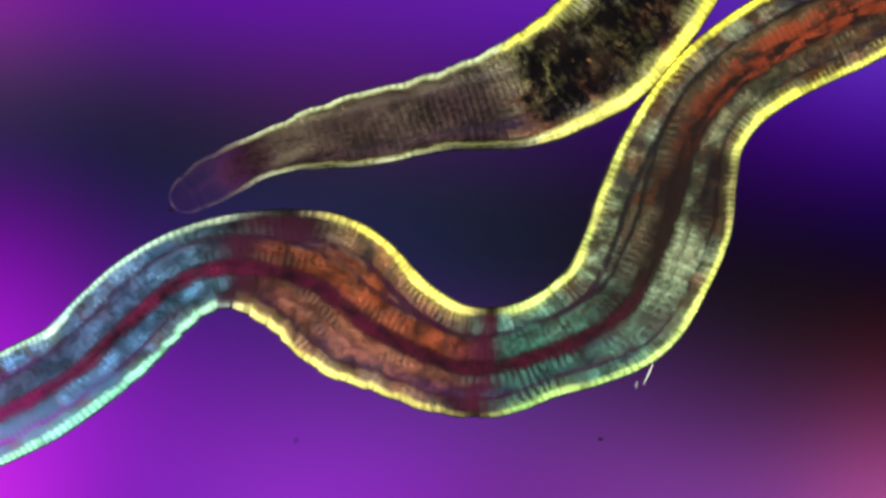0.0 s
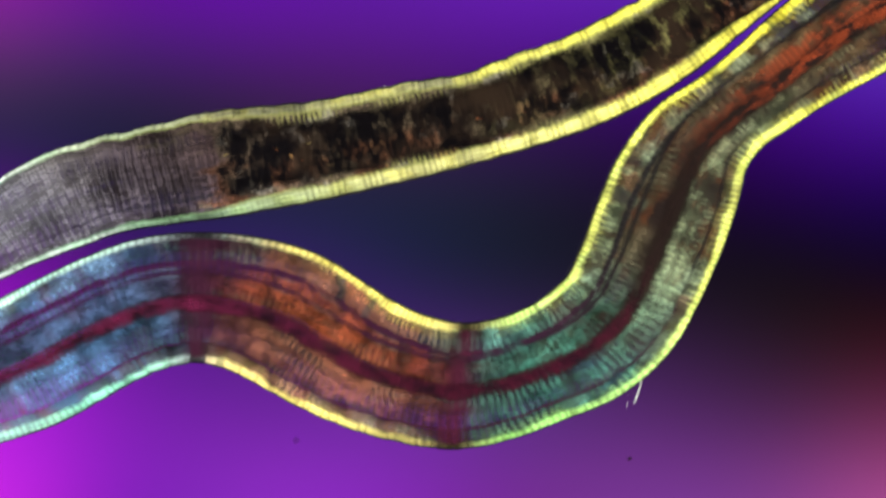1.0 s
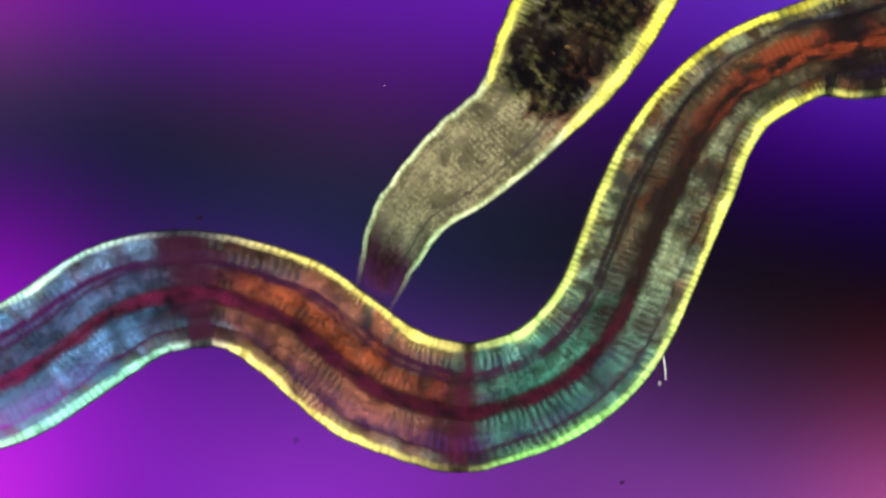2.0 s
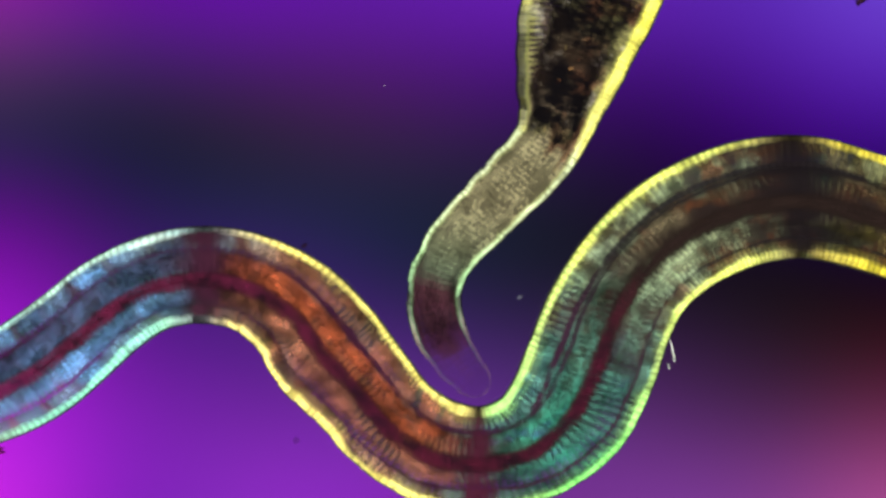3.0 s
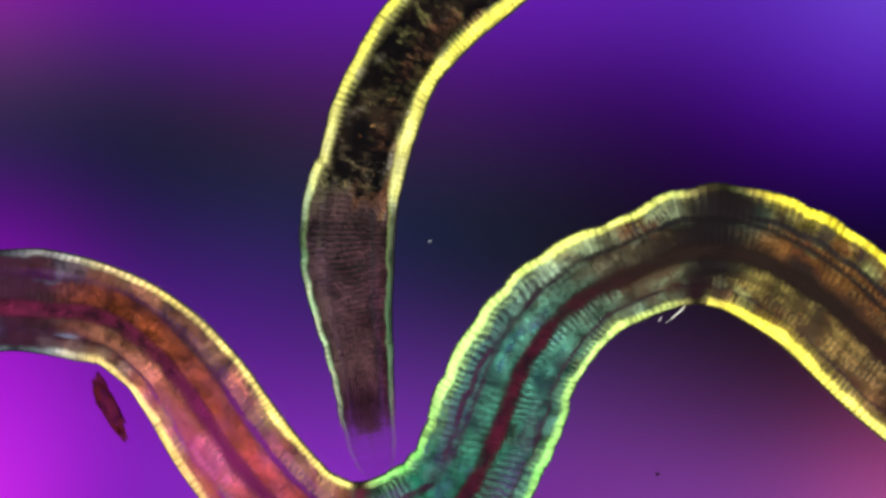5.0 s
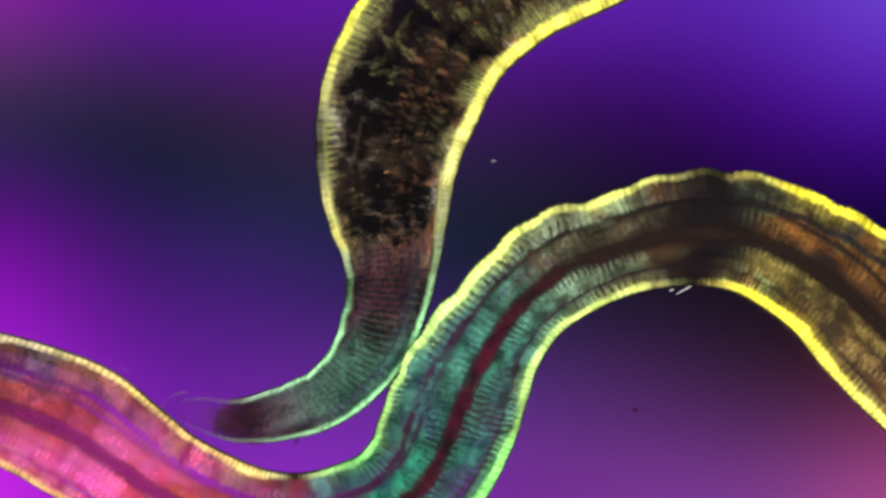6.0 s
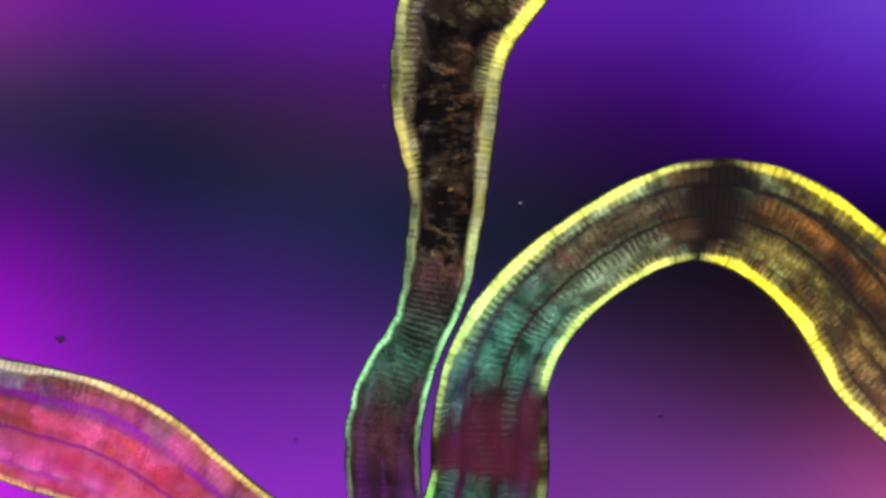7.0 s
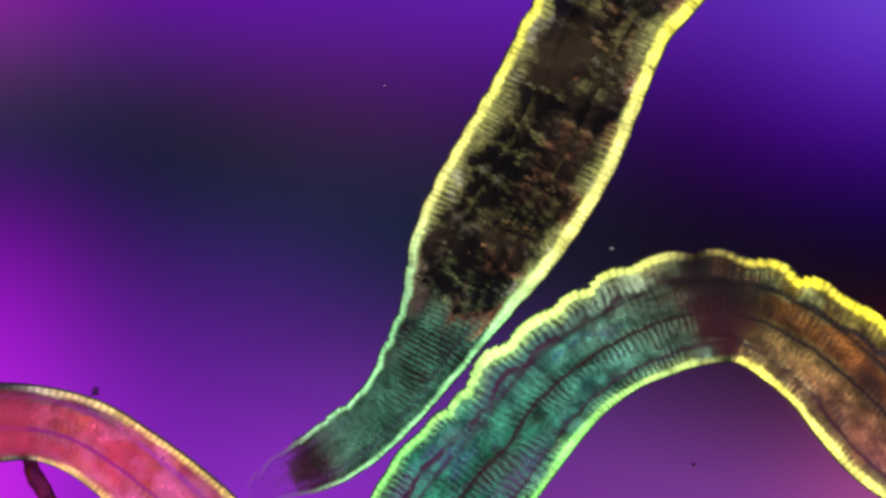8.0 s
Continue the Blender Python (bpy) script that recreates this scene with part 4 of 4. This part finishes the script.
    prober_rows.append((2.3, 3.65, [(86,-134,30), (81,-99,50), (77,-65,66), (71,-30,76), (68,4,85), (72,39,89), (82,72,102), (98,103,119), (115,133,130), (134,163,135), (151,193,140), (163,226,157), (173,259,180), (183,292,195), (195,325,208), (206,358,217), (221,390,219), (238,420,212), (256,450,203), (274,479,196)]))
    prober_rows.append((2.5, 3.48, [(166,-115,53), (150,-85,59), (135,-54,65), (122,-23,72), (110,9,78), (102,43,87), (97,76,99), (102,110,109), (111,143,123), (128,173,129), (144,203,147), (158,235,169), (170,266,186), (182,299,199), (193,331,213), (206,363,222), (222,393,222), (241,421,215), (259,450,206), (278,479,197)]))
    prober_rows.append((2.8, 4.15, [(148,-179,80), (129,-146,102), (113,-112,107), (99,-76,90), (89,-40,81), (86,-2,87), (87,36,92), (93,73,96), (107,108,96), (129,139,99), (152,170,108), (168,204,120), (178,241,148), (186,278,164), (195,314,181), (206,351,197), (219,386,204), (238,419,199), (257,452,189), (277,484,180)]))
    prober_rows.append((3.0, 4.52, [(64,-213,48), (36,-184,64), (11,-151,75), (-7,-114,81), (-14,-73,80), (-7,-33,80), (13,4,84), (40,35,89), (68,64,91), (97,94,95), (126,124,98), (151,156,99), (166,194,113), (175,235,139), (185,275,161), (195,315,178), (208,354,191), (225,391,191), (243,429,187), (261,466,185)]))
    prober_rows.append((3.3, 4.56, [(59,-214,45), (38,-181,54), (20,-145,61), (0,-110,75), (-13,-72,85), (-14,-32,90), (-7,8,98), (10,44,99), (28,80,107), (54,110,109), (85,135,103), (112,166,114), (133,199,125), (153,234,138), (170,271,152), (184,308,167), (197,346,179), (215,382,185), (232,418,187), (251,454,191)]))
    prober_rows.append((3.5, 4.56, [(38,-211,51), (30,-169,54), (15,-131,60), (-3,-93,70), (-18,-54,77), (-27,-13,84), (-29,29,89), (-21,70,90), (-2,107,95), (26,138,99), (60,163,104), (91,191,122), (117,224,138), (140,259,149), (158,296,160), (174,335,174), (193,372,186), (216,407,189), (239,442,185), (263,477,180)]))
    prober_rows.append((3.7, 4.31, [(-58,-176,47), (-29,-150,62), (0,-124,75), (27,-95,84), (50,-64,90), (70,-31,93), (86,5,96), (96,43,98), (105,81,101), (113,119,106), (124,157,116), (135,194,128), (146,231,140), (159,268,153), (172,305,168), (184,342,186), (200,378,194), (221,411,193), (241,444,186), (263,477,180)]))
    prober_rows.append((3.9, 4.73, [(67,-172,20), (24,-169,46), (-15,-150,61), (-42,-116,76), (-53,-74,81), (-59,-31,84), (-58,13,87), (-47,55,101), (-27,94,109), (2,126,108), (36,154,113), (68,184,124), (98,215,128), (126,249,132), (149,285,142), (169,324,162), (193,361,169), (216,397,166), (241,434,160), (267,469,158)]))
    prober_rows.append((4.0, 4.97, [(63,-167,30), (18,-170,55), (-26,-163,60), (-62,-137,71), (-79,-97,77), (-78,-52,77), (-68,-8,83), (-54,34,89), (-40,77,95), (-20,117,99), (6,153,105), (35,187,112), (64,221,119), (93,256,130), (123,290,137), (148,326,142), (176,361,143), (206,395,142), (237,427,138), (267,460,134)]))
    prober_rows.append((4.2, 5.31, [(80,-196,37), (33,-204,47), (-13,-202,58), (-56,-184,63), (-83,-146,67), (-95,-101,72), (-99,-54,76), (-94,-7,78), (-80,37,83), (-57,78,87), (-25,112,84), (7,147,90), (36,183,103), (53,227,121), (70,271,134), (89,313,152), (112,354,160), (142,390,162), (175,423,167), (207,458,167)]))
    prober_rows.append((5.3, 3.90, [(-133,-372,59), (-128,-324,86), (-126,-276,103), (-128,-228,108), (-133,-181,109), (-140,-133,120), (-150,-86,141), (-162,-40,153), (-168,8,152), (-167,56,145), (-164,104,140), (-155,151,135), (-139,196,128), (-118,239,126), (-93,280,131), (-64,319,131), (-33,355,140), (3,387,147), (39,418,153), (76,449,159)]))
    prober_rows.append((5.5, 3.90, [(-144,-354,61), (-142,-307,105), (-141,-260,123), (-140,-213,124), (-137,-166,119), (-138,-119,124), (-145,-73,144), (-148,-26,158), (-149,21,175), (-147,68,191), (-140,115,200), (-127,160,201), (-112,204,191), (-91,246,176), (-65,286,163), (-37,323,151), (-3,357,141), (33,386,134), (72,413,135), (111,439,137)]))
    prober_rows.append((5.8, 4.06, [(-267,-313,35), (-217,-289,50), (-173,-255,62), (-145,-207,82), (-128,-154,103), (-124,-99,127), (-126,-43,152), (-128,13,173), (-128,68,194), (-119,124,214), (-103,177,232), (-81,228,241), (-52,275,241), (-19,320,237), (20,360,233), (62,397,232), (109,427,230), (158,452,230), (208,477,223), (258,501,215)]))
    prober_rows.append((5.9, 4.64, [(-335,-276,41), (-277,-278,56), (-221,-267,58), (-172,-237,76), (-133,-193,86), (-107,-142,92), (-98,-85,123), (-101,-27,151), (-105,31,175), (-106,89,201), (-99,146,223), (-85,202,243), (-60,254,247), (-28,302,250), (9,347,247), (52,385,239), (101,416,240), (152,443,243), (205,466,242), (258,489,237)]))
    prober_rows.append((6.0, 4.97, [(-418,-233,21), (-360,-243,54), (-299,-253,69), (-239,-242,79), (-181,-220,85), (-134,-181,94), (-102,-129,110), (-85,-69,119), (-80,-8,142), (-85,53,176), (-87,115,199), (-80,176,218), (-62,235,232), (-36,291,240), (-1,342,242), (44,383,234), (95,419,230), (150,447,232), (206,472,231), (262,497,225)]))
    prober_rows.append((6.2, 4.64, [(-362,-225,51), (-311,-223,98), (-261,-208,107), (-211,-191,111), (-165,-168,117), (-124,-136,120), (-92,-95,123), (-68,-48,135), (-57,3,147), (-55,55,168), (-54,107,189), (-49,159,207), (-41,210,220), (-28,261,230), (-9,309,237), (21,352,234), (57,390,225), (100,419,212), (145,445,203), (192,469,199)]))
    prober_rows.append((6.3, 3.52, [(-133,-297,32), (-132,-251,108), (-131,-204,125), (-122,-158,133), (-109,-113,141), (-97,-68,148), (-84,-23,154), (-73,22,166), (-66,68,187), (-61,115,207), (-54,161,220), (-44,206,229), (-31,251,236), (-14,294,235), (8,336,234), (37,372,229), (73,402,220), (113,426,211), (155,447,208), (197,467,207)]))
    prober_rows.append((6.5, 3.81, [(-117,-325,67), (-131,-279,88), (-146,-233,95), (-150,-184,112), (-139,-137,125), (-123,-90,136), (-102,-47,136), (-83,-2,144), (-71,46,171), (-63,94,199), (-56,142,216), (-45,190,227), (-34,237,236), (-18,283,239), (6,326,235), (35,365,228), (69,400,222), (111,426,210), (154,448,204), (198,470,202)]))
    prober_rows.append((6.8, 4.23, [(-49,-406,77), (-87,-370,66), (-107,-322,70), (-105,-270,89), (-91,-220,96), (-74,-170,99), (-64,-119,105), (-60,-67,96), (-65,-14,106), (-70,38,129), (-70,90,144), (-65,142,159), (-52,193,174), (-35,242,189), (-12,289,196), (16,334,196), (49,374,198), (87,410,199), (130,441,194), (172,471,185)]))
    prober_rows.append((7.0, 4.52, [(-78,-463,85), (-79,-415,103), (-85,-366,111), (-89,-317,112), (-88,-268,111), (-79,-220,109), (-62,-174,99), (-40,-131,86), (-21,-85,91), (-9,-38,102), (-2,11,105), (5,59,110), (6,108,121), (4,157,141), (2,206,158), (3,255,165), (11,303,173), (25,350,189), (47,394,205), (70,437,222)]))
    prober_rows.append((7.2, 3.57, [(-111,-379,59), (-101,-336,109), (-90,-293,129), (-83,-250,138), (-74,-207,145), (-64,-164,153), (-54,-121,155), (-40,-79,149), (-27,-37,139), (-15,5,128), (-6,48,122), (3,91,130), (12,134,138), (22,177,139), (31,220,139), (41,263,140), (52,305,143), (66,347,146), (83,387,150), (100,428,152)]))
    prober_rows.append((7.3, 3.57, [(-159,-372,60), (-138,-333,88), (-115,-295,106), (-95,-255,121), (-76,-215,138), (-58,-175,152), (-43,-133,159), (-29,-91,172), (-15,-49,189), (-4,-6,198), (5,37,199), (14,81,192), (23,124,178), (33,167,164), (44,210,153), (57,253,147), (71,295,144), (85,337,148), (100,378,151), (116,420,153)]))
    prober_rows.append((7.5, 3.73, [(-254,-350,30), (-214,-325,73), (-173,-301,90), (-139,-269,94), (-108,-233,102), (-80,-195,121), (-53,-156,148), (-29,-115,167), (-7,-73,187), (14,-30,207), (31,14,224), (48,58,235), (62,103,237), (74,149,231), (84,195,219), (93,242,204), (105,288,186), (122,332,166), (143,374,155), (167,415,152)]))
    prober_rows.append((7.8, 3.65, [(-182,-384,56), (-160,-341,68), (-137,-298,83), (-112,-256,99), (-83,-217,115), (-56,-176,131), (-31,-134,147), (-7,-91,164), (14,-47,181), (36,-4,204), (59,39,221), (85,81,229), (109,123,230), (132,167,231), (153,210,234), (171,256,231), (190,301,223), (210,346,216), (233,388,214), (259,429,218)]))
    prober_rows.append((8.0, 4.06, [(-281,-369,33), (-237,-337,70), (-187,-314,89), (-141,-284,94), (-99,-249,91), (-64,-207,98), (-35,-161,114), (-6,-114,131), (18,-65,162), (41,-16,192), (69,32,209), (98,78,217), (127,125,219), (154,172,216), (177,222,211), (199,272,206), (222,322,201), (250,369,195), (286,410,196), (322,451,194)]))
    crawl(crawler, crawler_rows, 0.0, (1.75, 4.75), crawler_wrinkles, lambda s, t: 0.0)
    prober_lines = crawl(prober, prober_rows, GUT_FRONT, (1.55, 1.9, 3.8, 4.75), prober_wrinkles,
                         lambda s, t: np.interp(s, [1.2, 2.2, 3.5, 5.0], [0, 0.04, 0.06, 0.07]) * np.interp(t, [1.2, 2.3, 3.5, 4.0, 4.2, 5.3, 5.5, 5.8, 6.0, 6.5, 6.9, 7.6, 8.0], [0.3, 0.8, 1, 1.4, 1.2, 0.3, 0.4, 1.5, 1.3, 1.1, 0.4, 0.2, 1]))
    keys, last = [], None
    for t, r, q, length, ways in prober_lines:
        l = 0.34 * r / GUT_FRONT
        x, y = (float(np.interp(l, length, q[:, k])) for k in (0, 1))
        x0, y0 = (float(np.interp(l - 0.4, length, q[:, k])) for k in (0, 1))
        a = math.atan2(y - y0, x - x0)
        if last is not None:
            a += math.tau * round((last - a) / math.tau)
        last = a
        keys.append((t, pose(x * MM, y * MM, 0.17 * MM, 0, 0, math.degrees(a))))
    walk(prober.head, keys)
    walk(flake, [
        (0, pose(-7.744 * MM, -2.976 * MM, 0.0 * MM, 0, 0, 0)),
        (3.0, pose(-7.080 * MM, -2.976 * MM, 0.0 * MM, 0, 0, 0)),
        (3.3, pose(-6.583 * MM, -2.753 * MM, 0.0 * MM, 0, 0, -5)),
        (3.5, pose(-5.878 * MM, -2.769 * MM, 0.0 * MM, 0, 0, -3)),
        (3.7, pose(-5.629 * MM, -2.935 * MM, 0.0 * MM, 0, 0, 0)),
        (3.9, pose(-5.605 * MM, -2.935 * MM, 0.0 * MM, 0, 0, 0)),
        (4.0, pose(-5.696 * MM, -2.893 * MM, 0.0 * MM, 0, 0, 3)),
        (4.2, pose(-5.853 * MM, -2.280 * MM, 0.0 * MM, 0, 0, -18)),
        (5.3, pose(-4.742 * MM, -2.338 * MM, 0.0 * MM, 0, 0, -66)),
        (5.5, pose(-4.742 * MM, -2.976 * MM, 0.0 * MM, 0, 0, -58)),
        (5.8, pose(-4.593 * MM, -4.054 * MM, 0.0 * MM, 0, 0, -55)),
        (6.5, pose(-5.671 * MM, -4.303 * MM, 0.0 * MM, 0, 0, -55)),
        (7.2, pose(-6.997 * MM, -3.805 * MM, 0.0 * MM, 0, 0, -55)),
        (7.8, pose(-6.251 * MM, -3.291 * MM, 0.0 * MM, 0, 0, -52)),
        (8.0, pose(-5.953 * MM, -3.474 * MM, 0.0 * MM, 0, 0, -62)),
    ])
    walk(shred, [
        (0, pose(7.30 * MM, 3.95 * MM, 0, 0, 0, 60)),
        (2.3, pose(6.75 * MM, 3.80 * MM, 0, 0, 0, 70)),
        (2.8, pose(6.37 * MM, 3.76 * MM, 0, 0, 0, 75)),
        (3.0, pose(6.25 * MM, 3.74 * MM, 0, 0, 0, 40)),
        (3.2, pose(6.02 * MM, 3.75 * MM, 0, 0, 0, 20)),
        (3.5, pose(5.92 * MM, 3.73 * MM, 0, 0, 0, -10)),
        (3.7, pose(5.80 * MM, 3.86 * MM, 0, 0, 0, -20)),
        (4.0, pose(5.30 * MM, 3.86 * MM, 0, 0, 0, -30)),
        (4.2, pose(4.92 * MM, 3.70 * MM, 0, 0, 0, -35)),
        (5.3, pose(4.40 * MM, 4.30 * MM, 0, 0, 0, -60)),
        (8.0, pose(4.10 * MM, 4.60 * MM, 0, 0, 0, -80)),
    ])
    walk(drifting, [
        (0, pose(2.330 * MM, -2.811 * MM, 0.0 * MM, 0, 0, 0)),
        (0.5, pose(2.777 * MM, -2.935 * MM, 0.0 * MM, 0, 0, 20)),
        (1.0, pose(2.761 * MM, -3.101 * MM, 0.0 * MM, 0, 0, 30)),
        (1.2, pose(2.827 * MM, -3.151 * MM, 0.0 * MM, 0, 0, 30)),
        (2.3, pose(2.612 * MM, -3.540 * MM, 0.0 * MM, 0, 0, 10)),
        (2.5, pose(2.777 * MM, -3.582 * MM, 0.0 * MM, 0, 0, 0)),
        (3.0, pose(2.869 * MM, -3.723 * MM, 0.0 * MM, 0, 0, 0)),
        (3.5, pose(2.960 * MM, -3.656 * MM, 0.0 * MM, 0, 0, 0)),
        (4.0, pose(3.184 * MM, -3.349 * MM, 0.0 * MM, 0, 0, 0)),
        (4.2, pose(3.225 * MM, -3.358 * MM, 0.0 * MM, 0, 0, 0)),
        (5.3, pose(3.084 * MM, -3.283 * MM, 0.0 * MM, 0, 0, 0)),
        (5.5, pose(2.960 * MM, -2.976 * MM, 0.0 * MM, 0, 0, 0)),
        (5.8, pose(2.744 * MM, -2.479 * MM, 0.0 * MM, 0, 0, 0)),
        (6.0, pose(2.844 * MM, -2.379 * MM, 0.0 * MM, 0, 0, 0)),
        (6.2, pose(3.010 * MM, -2.239 * MM, 0.0 * MM, 0, 0, 0)),
        (6.5, pose(3.101 * MM, -2.172 * MM, 0.0 * MM, 0, 0, 0)),
        (7.0, pose(3.217 * MM, -2.479 * MM, 0.0 * MM, 0, 0, 0)),
        (7.5, pose(3.341 * MM, -2.777 * MM, 0.0 * MM, 0, 0, 0)),
        (7.8, pose(3.640 * MM, -3.001 * MM, 0.0 * MM, 0, 0, 0)),
        (8, pose(3.706 * MM, -3.184 * MM, 0.0 * MM, 0, 0, 0)),
    ])
    walk(straggler, [
        (0, pose(-6.997 * MM, -0.987 * MM, 0.0 * MM, 0, 0, 0)),
        (6.5, pose(-6.700 * MM, -1.150 * MM, 0.0 * MM, 0, 0, 0)),
        (6.8, pose(-5.679 * MM, -1.260 * MM, 0.0 * MM, 0, 0, 0)),
        (7.0, pose(-5.654 * MM, -1.335 * MM, 0.0 * MM, 0, 0, 0)),
        (7.2, pose(-5.862 * MM, -1.310 * MM, 0.0 * MM, 0, 0, 10)),
        (7.3, pose(-5.837 * MM, -1.335 * MM, 0.0 * MM, 0, 0, 10)),
        (7.5, pose(-5.688 * MM, -1.385 * MM, 0.0 * MM, 0, 0, 20)),
        (7.8, pose(-5.290 * MM, -1.625 * MM, 0.0 * MM, 0, 0, 30)),
        (8.0, pose(-5.140 * MM, -2.106 * MM, 0.0 * MM, 0, 0, 60)),
    ])
    walk(fleck, [
        (0, pose(-4.013 * MM, 0.589 * MM, 0.0 * MM, 0, 0, 0)),
        (2.3, pose(-3.598 * MM, 0.464 * MM, 0.0 * MM, 0, 0, 0)),
        (2.5, pose(-3.515 * MM, 0.464 * MM, 0.0 * MM, 0, 0, 0)),
        (2.8, pose(-2.753 * MM, 0.423 * MM, 0.0 * MM, 0, 0, 10)),
        (3.0, pose(-2.056 * MM, 0.050 * MM, 0.0 * MM, 0, 0, 30)),
        (3.2, pose(-1.484 * MM, -0.655 * MM, 0.0 * MM, 0, 0, 30)),
        (3.3, pose(-1.385 * MM, -1.103 * MM, 0.0 * MM, 0, 0, 20)),
        (3.5, pose(-1.807 * MM, -1.119 * MM, 0.0 * MM, 0, 0, 10)),
        (3.7, pose(-1.957 * MM, -1.119 * MM, 0.0 * MM, 0, 0, 10)),
        (4.0, pose(-1.807 * MM, -1.128 * MM, 0.0 * MM, 0, 0, 10)),
        (4.2, pose(-1.542 * MM, -1.650 * MM, 0.0 * MM, 0, 0, 10)),
        (5.3, pose(-1.194 * MM, -4.303 * MM, 0.0 * MM, 0, 0, 0)),
        (8, pose(-1.194 * MM, -5.049 * MM, 0.0 * MM, 0, 0, 0)),
    ])
    walk(swimmer, [
        (0, pose(0.962 * MM, 4.154 * MM, 0.9 * MM, 0, 0, 0)),
        (1.2, pose(1.791 * MM, 4.154 * MM, 0.9 * MM, 0, 0, 0)),
        (2.3, pose(2.587 * MM, 1.832 * MM, 0.9 * MM, 0, 0, 0)),
        (2.5, pose(2.454 * MM, 1.642 * MM, 0.9 * MM, 0, 0, 10)),
        (2.8, pose(2.272 * MM, 0.738 * MM, 0.9 * MM, 0, 0, 0)),
        (3.0, pose(1.119 * MM, -0.705 * MM, 0.9 * MM, 0, 0, 15)),
        (3.2, pose(1.625 * MM, 0.199 * MM, 0.9 * MM, 0, 0, 35)),
        (3.3, pose(1.011 * MM, -0.240 * MM, 0.9 * MM, 0, 0, 30)),
        (3.5, pose(0.871 * MM, -0.091 * MM, 0.9 * MM, 0, 0, 20)),
        (3.7, pose(1.376 * MM, 0.506 * MM, 0.9 * MM, 0, 0, 10)),
        (3.9, pose(1.252 * MM, 0.771 * MM, 0.9 * MM, 0, 0, 0)),
        (4.0, pose(0.879 * MM, 0.605 * MM, 0.9 * MM, 0, 0, -5)),
        (4.2, pose(0.182 * MM, -0.075 * MM, 0.9 * MM, 0, 0, -20)),
        (5.3, pose(-0.199 * MM, 0.423 * MM, 0.9 * MM, 0, 0, 0)),
        (5.5, pose(-0.041 * MM, 0.696 * MM, 0.9 * MM, 0, 0, 0)),
        (5.8, pose(0.456 * MM, 1.003 * MM, 0.9 * MM, 0, 0, 0)),
        (6.0, pose(0.738 * MM, 1.285 * MM, 0.9 * MM, 0, 0, 0)),
        (6.5, pose(1.045 * MM, 1.169 * MM, 0.9 * MM, 0, 0, 0)),
        (7.0, pose(1.128 * MM, 0.672 * MM, 0.9 * MM, 0, 0, 0)),
        (7.3, pose(1.310 * MM, 0.249 * MM, 0.9 * MM, 0, 0, 0)),
        (7.5, pose(1.841 * MM, 0.066 * MM, 0.9 * MM, 0, 0, 0)),
        (7.8, pose(2.587 * MM, 0.348 * MM, 0.9 * MM, 0, 0, 0)),
        (8.0, pose(2.462 * MM, 0.008 * MM, 0.9 * MM, 0, 0, 0)),
    ])
    # the worm rolls a little and its vessel sinks under the back
    for ob in crawler.vessels:
        walk(ob, [(0.0, pose(0, 0, 0)), (5.9, pose(0, 0, 0)), (6.4, pose(0, 0.03 * MM, -0.10 * MM)), (8.0, pose(0, 0.03 * MM, -0.10 * MM))])
    # the bristle lies down against the flank and is drawn in
    for ob in (bristle, bristle_stub):
        walk(ob, [(0.0, pose(0, 0, 0)), (5.4, pose(0, 0, 0)), (5.8, pose(0, 0.05 * MM, 0)), (6.1, pose(0, 0.12 * MM, 0)),
                  (6.4, pose(0, 0.34 * MM, -0.20 * MM)), (8.0, pose(0, 0.34 * MM, -0.20 * MM))])


motions()
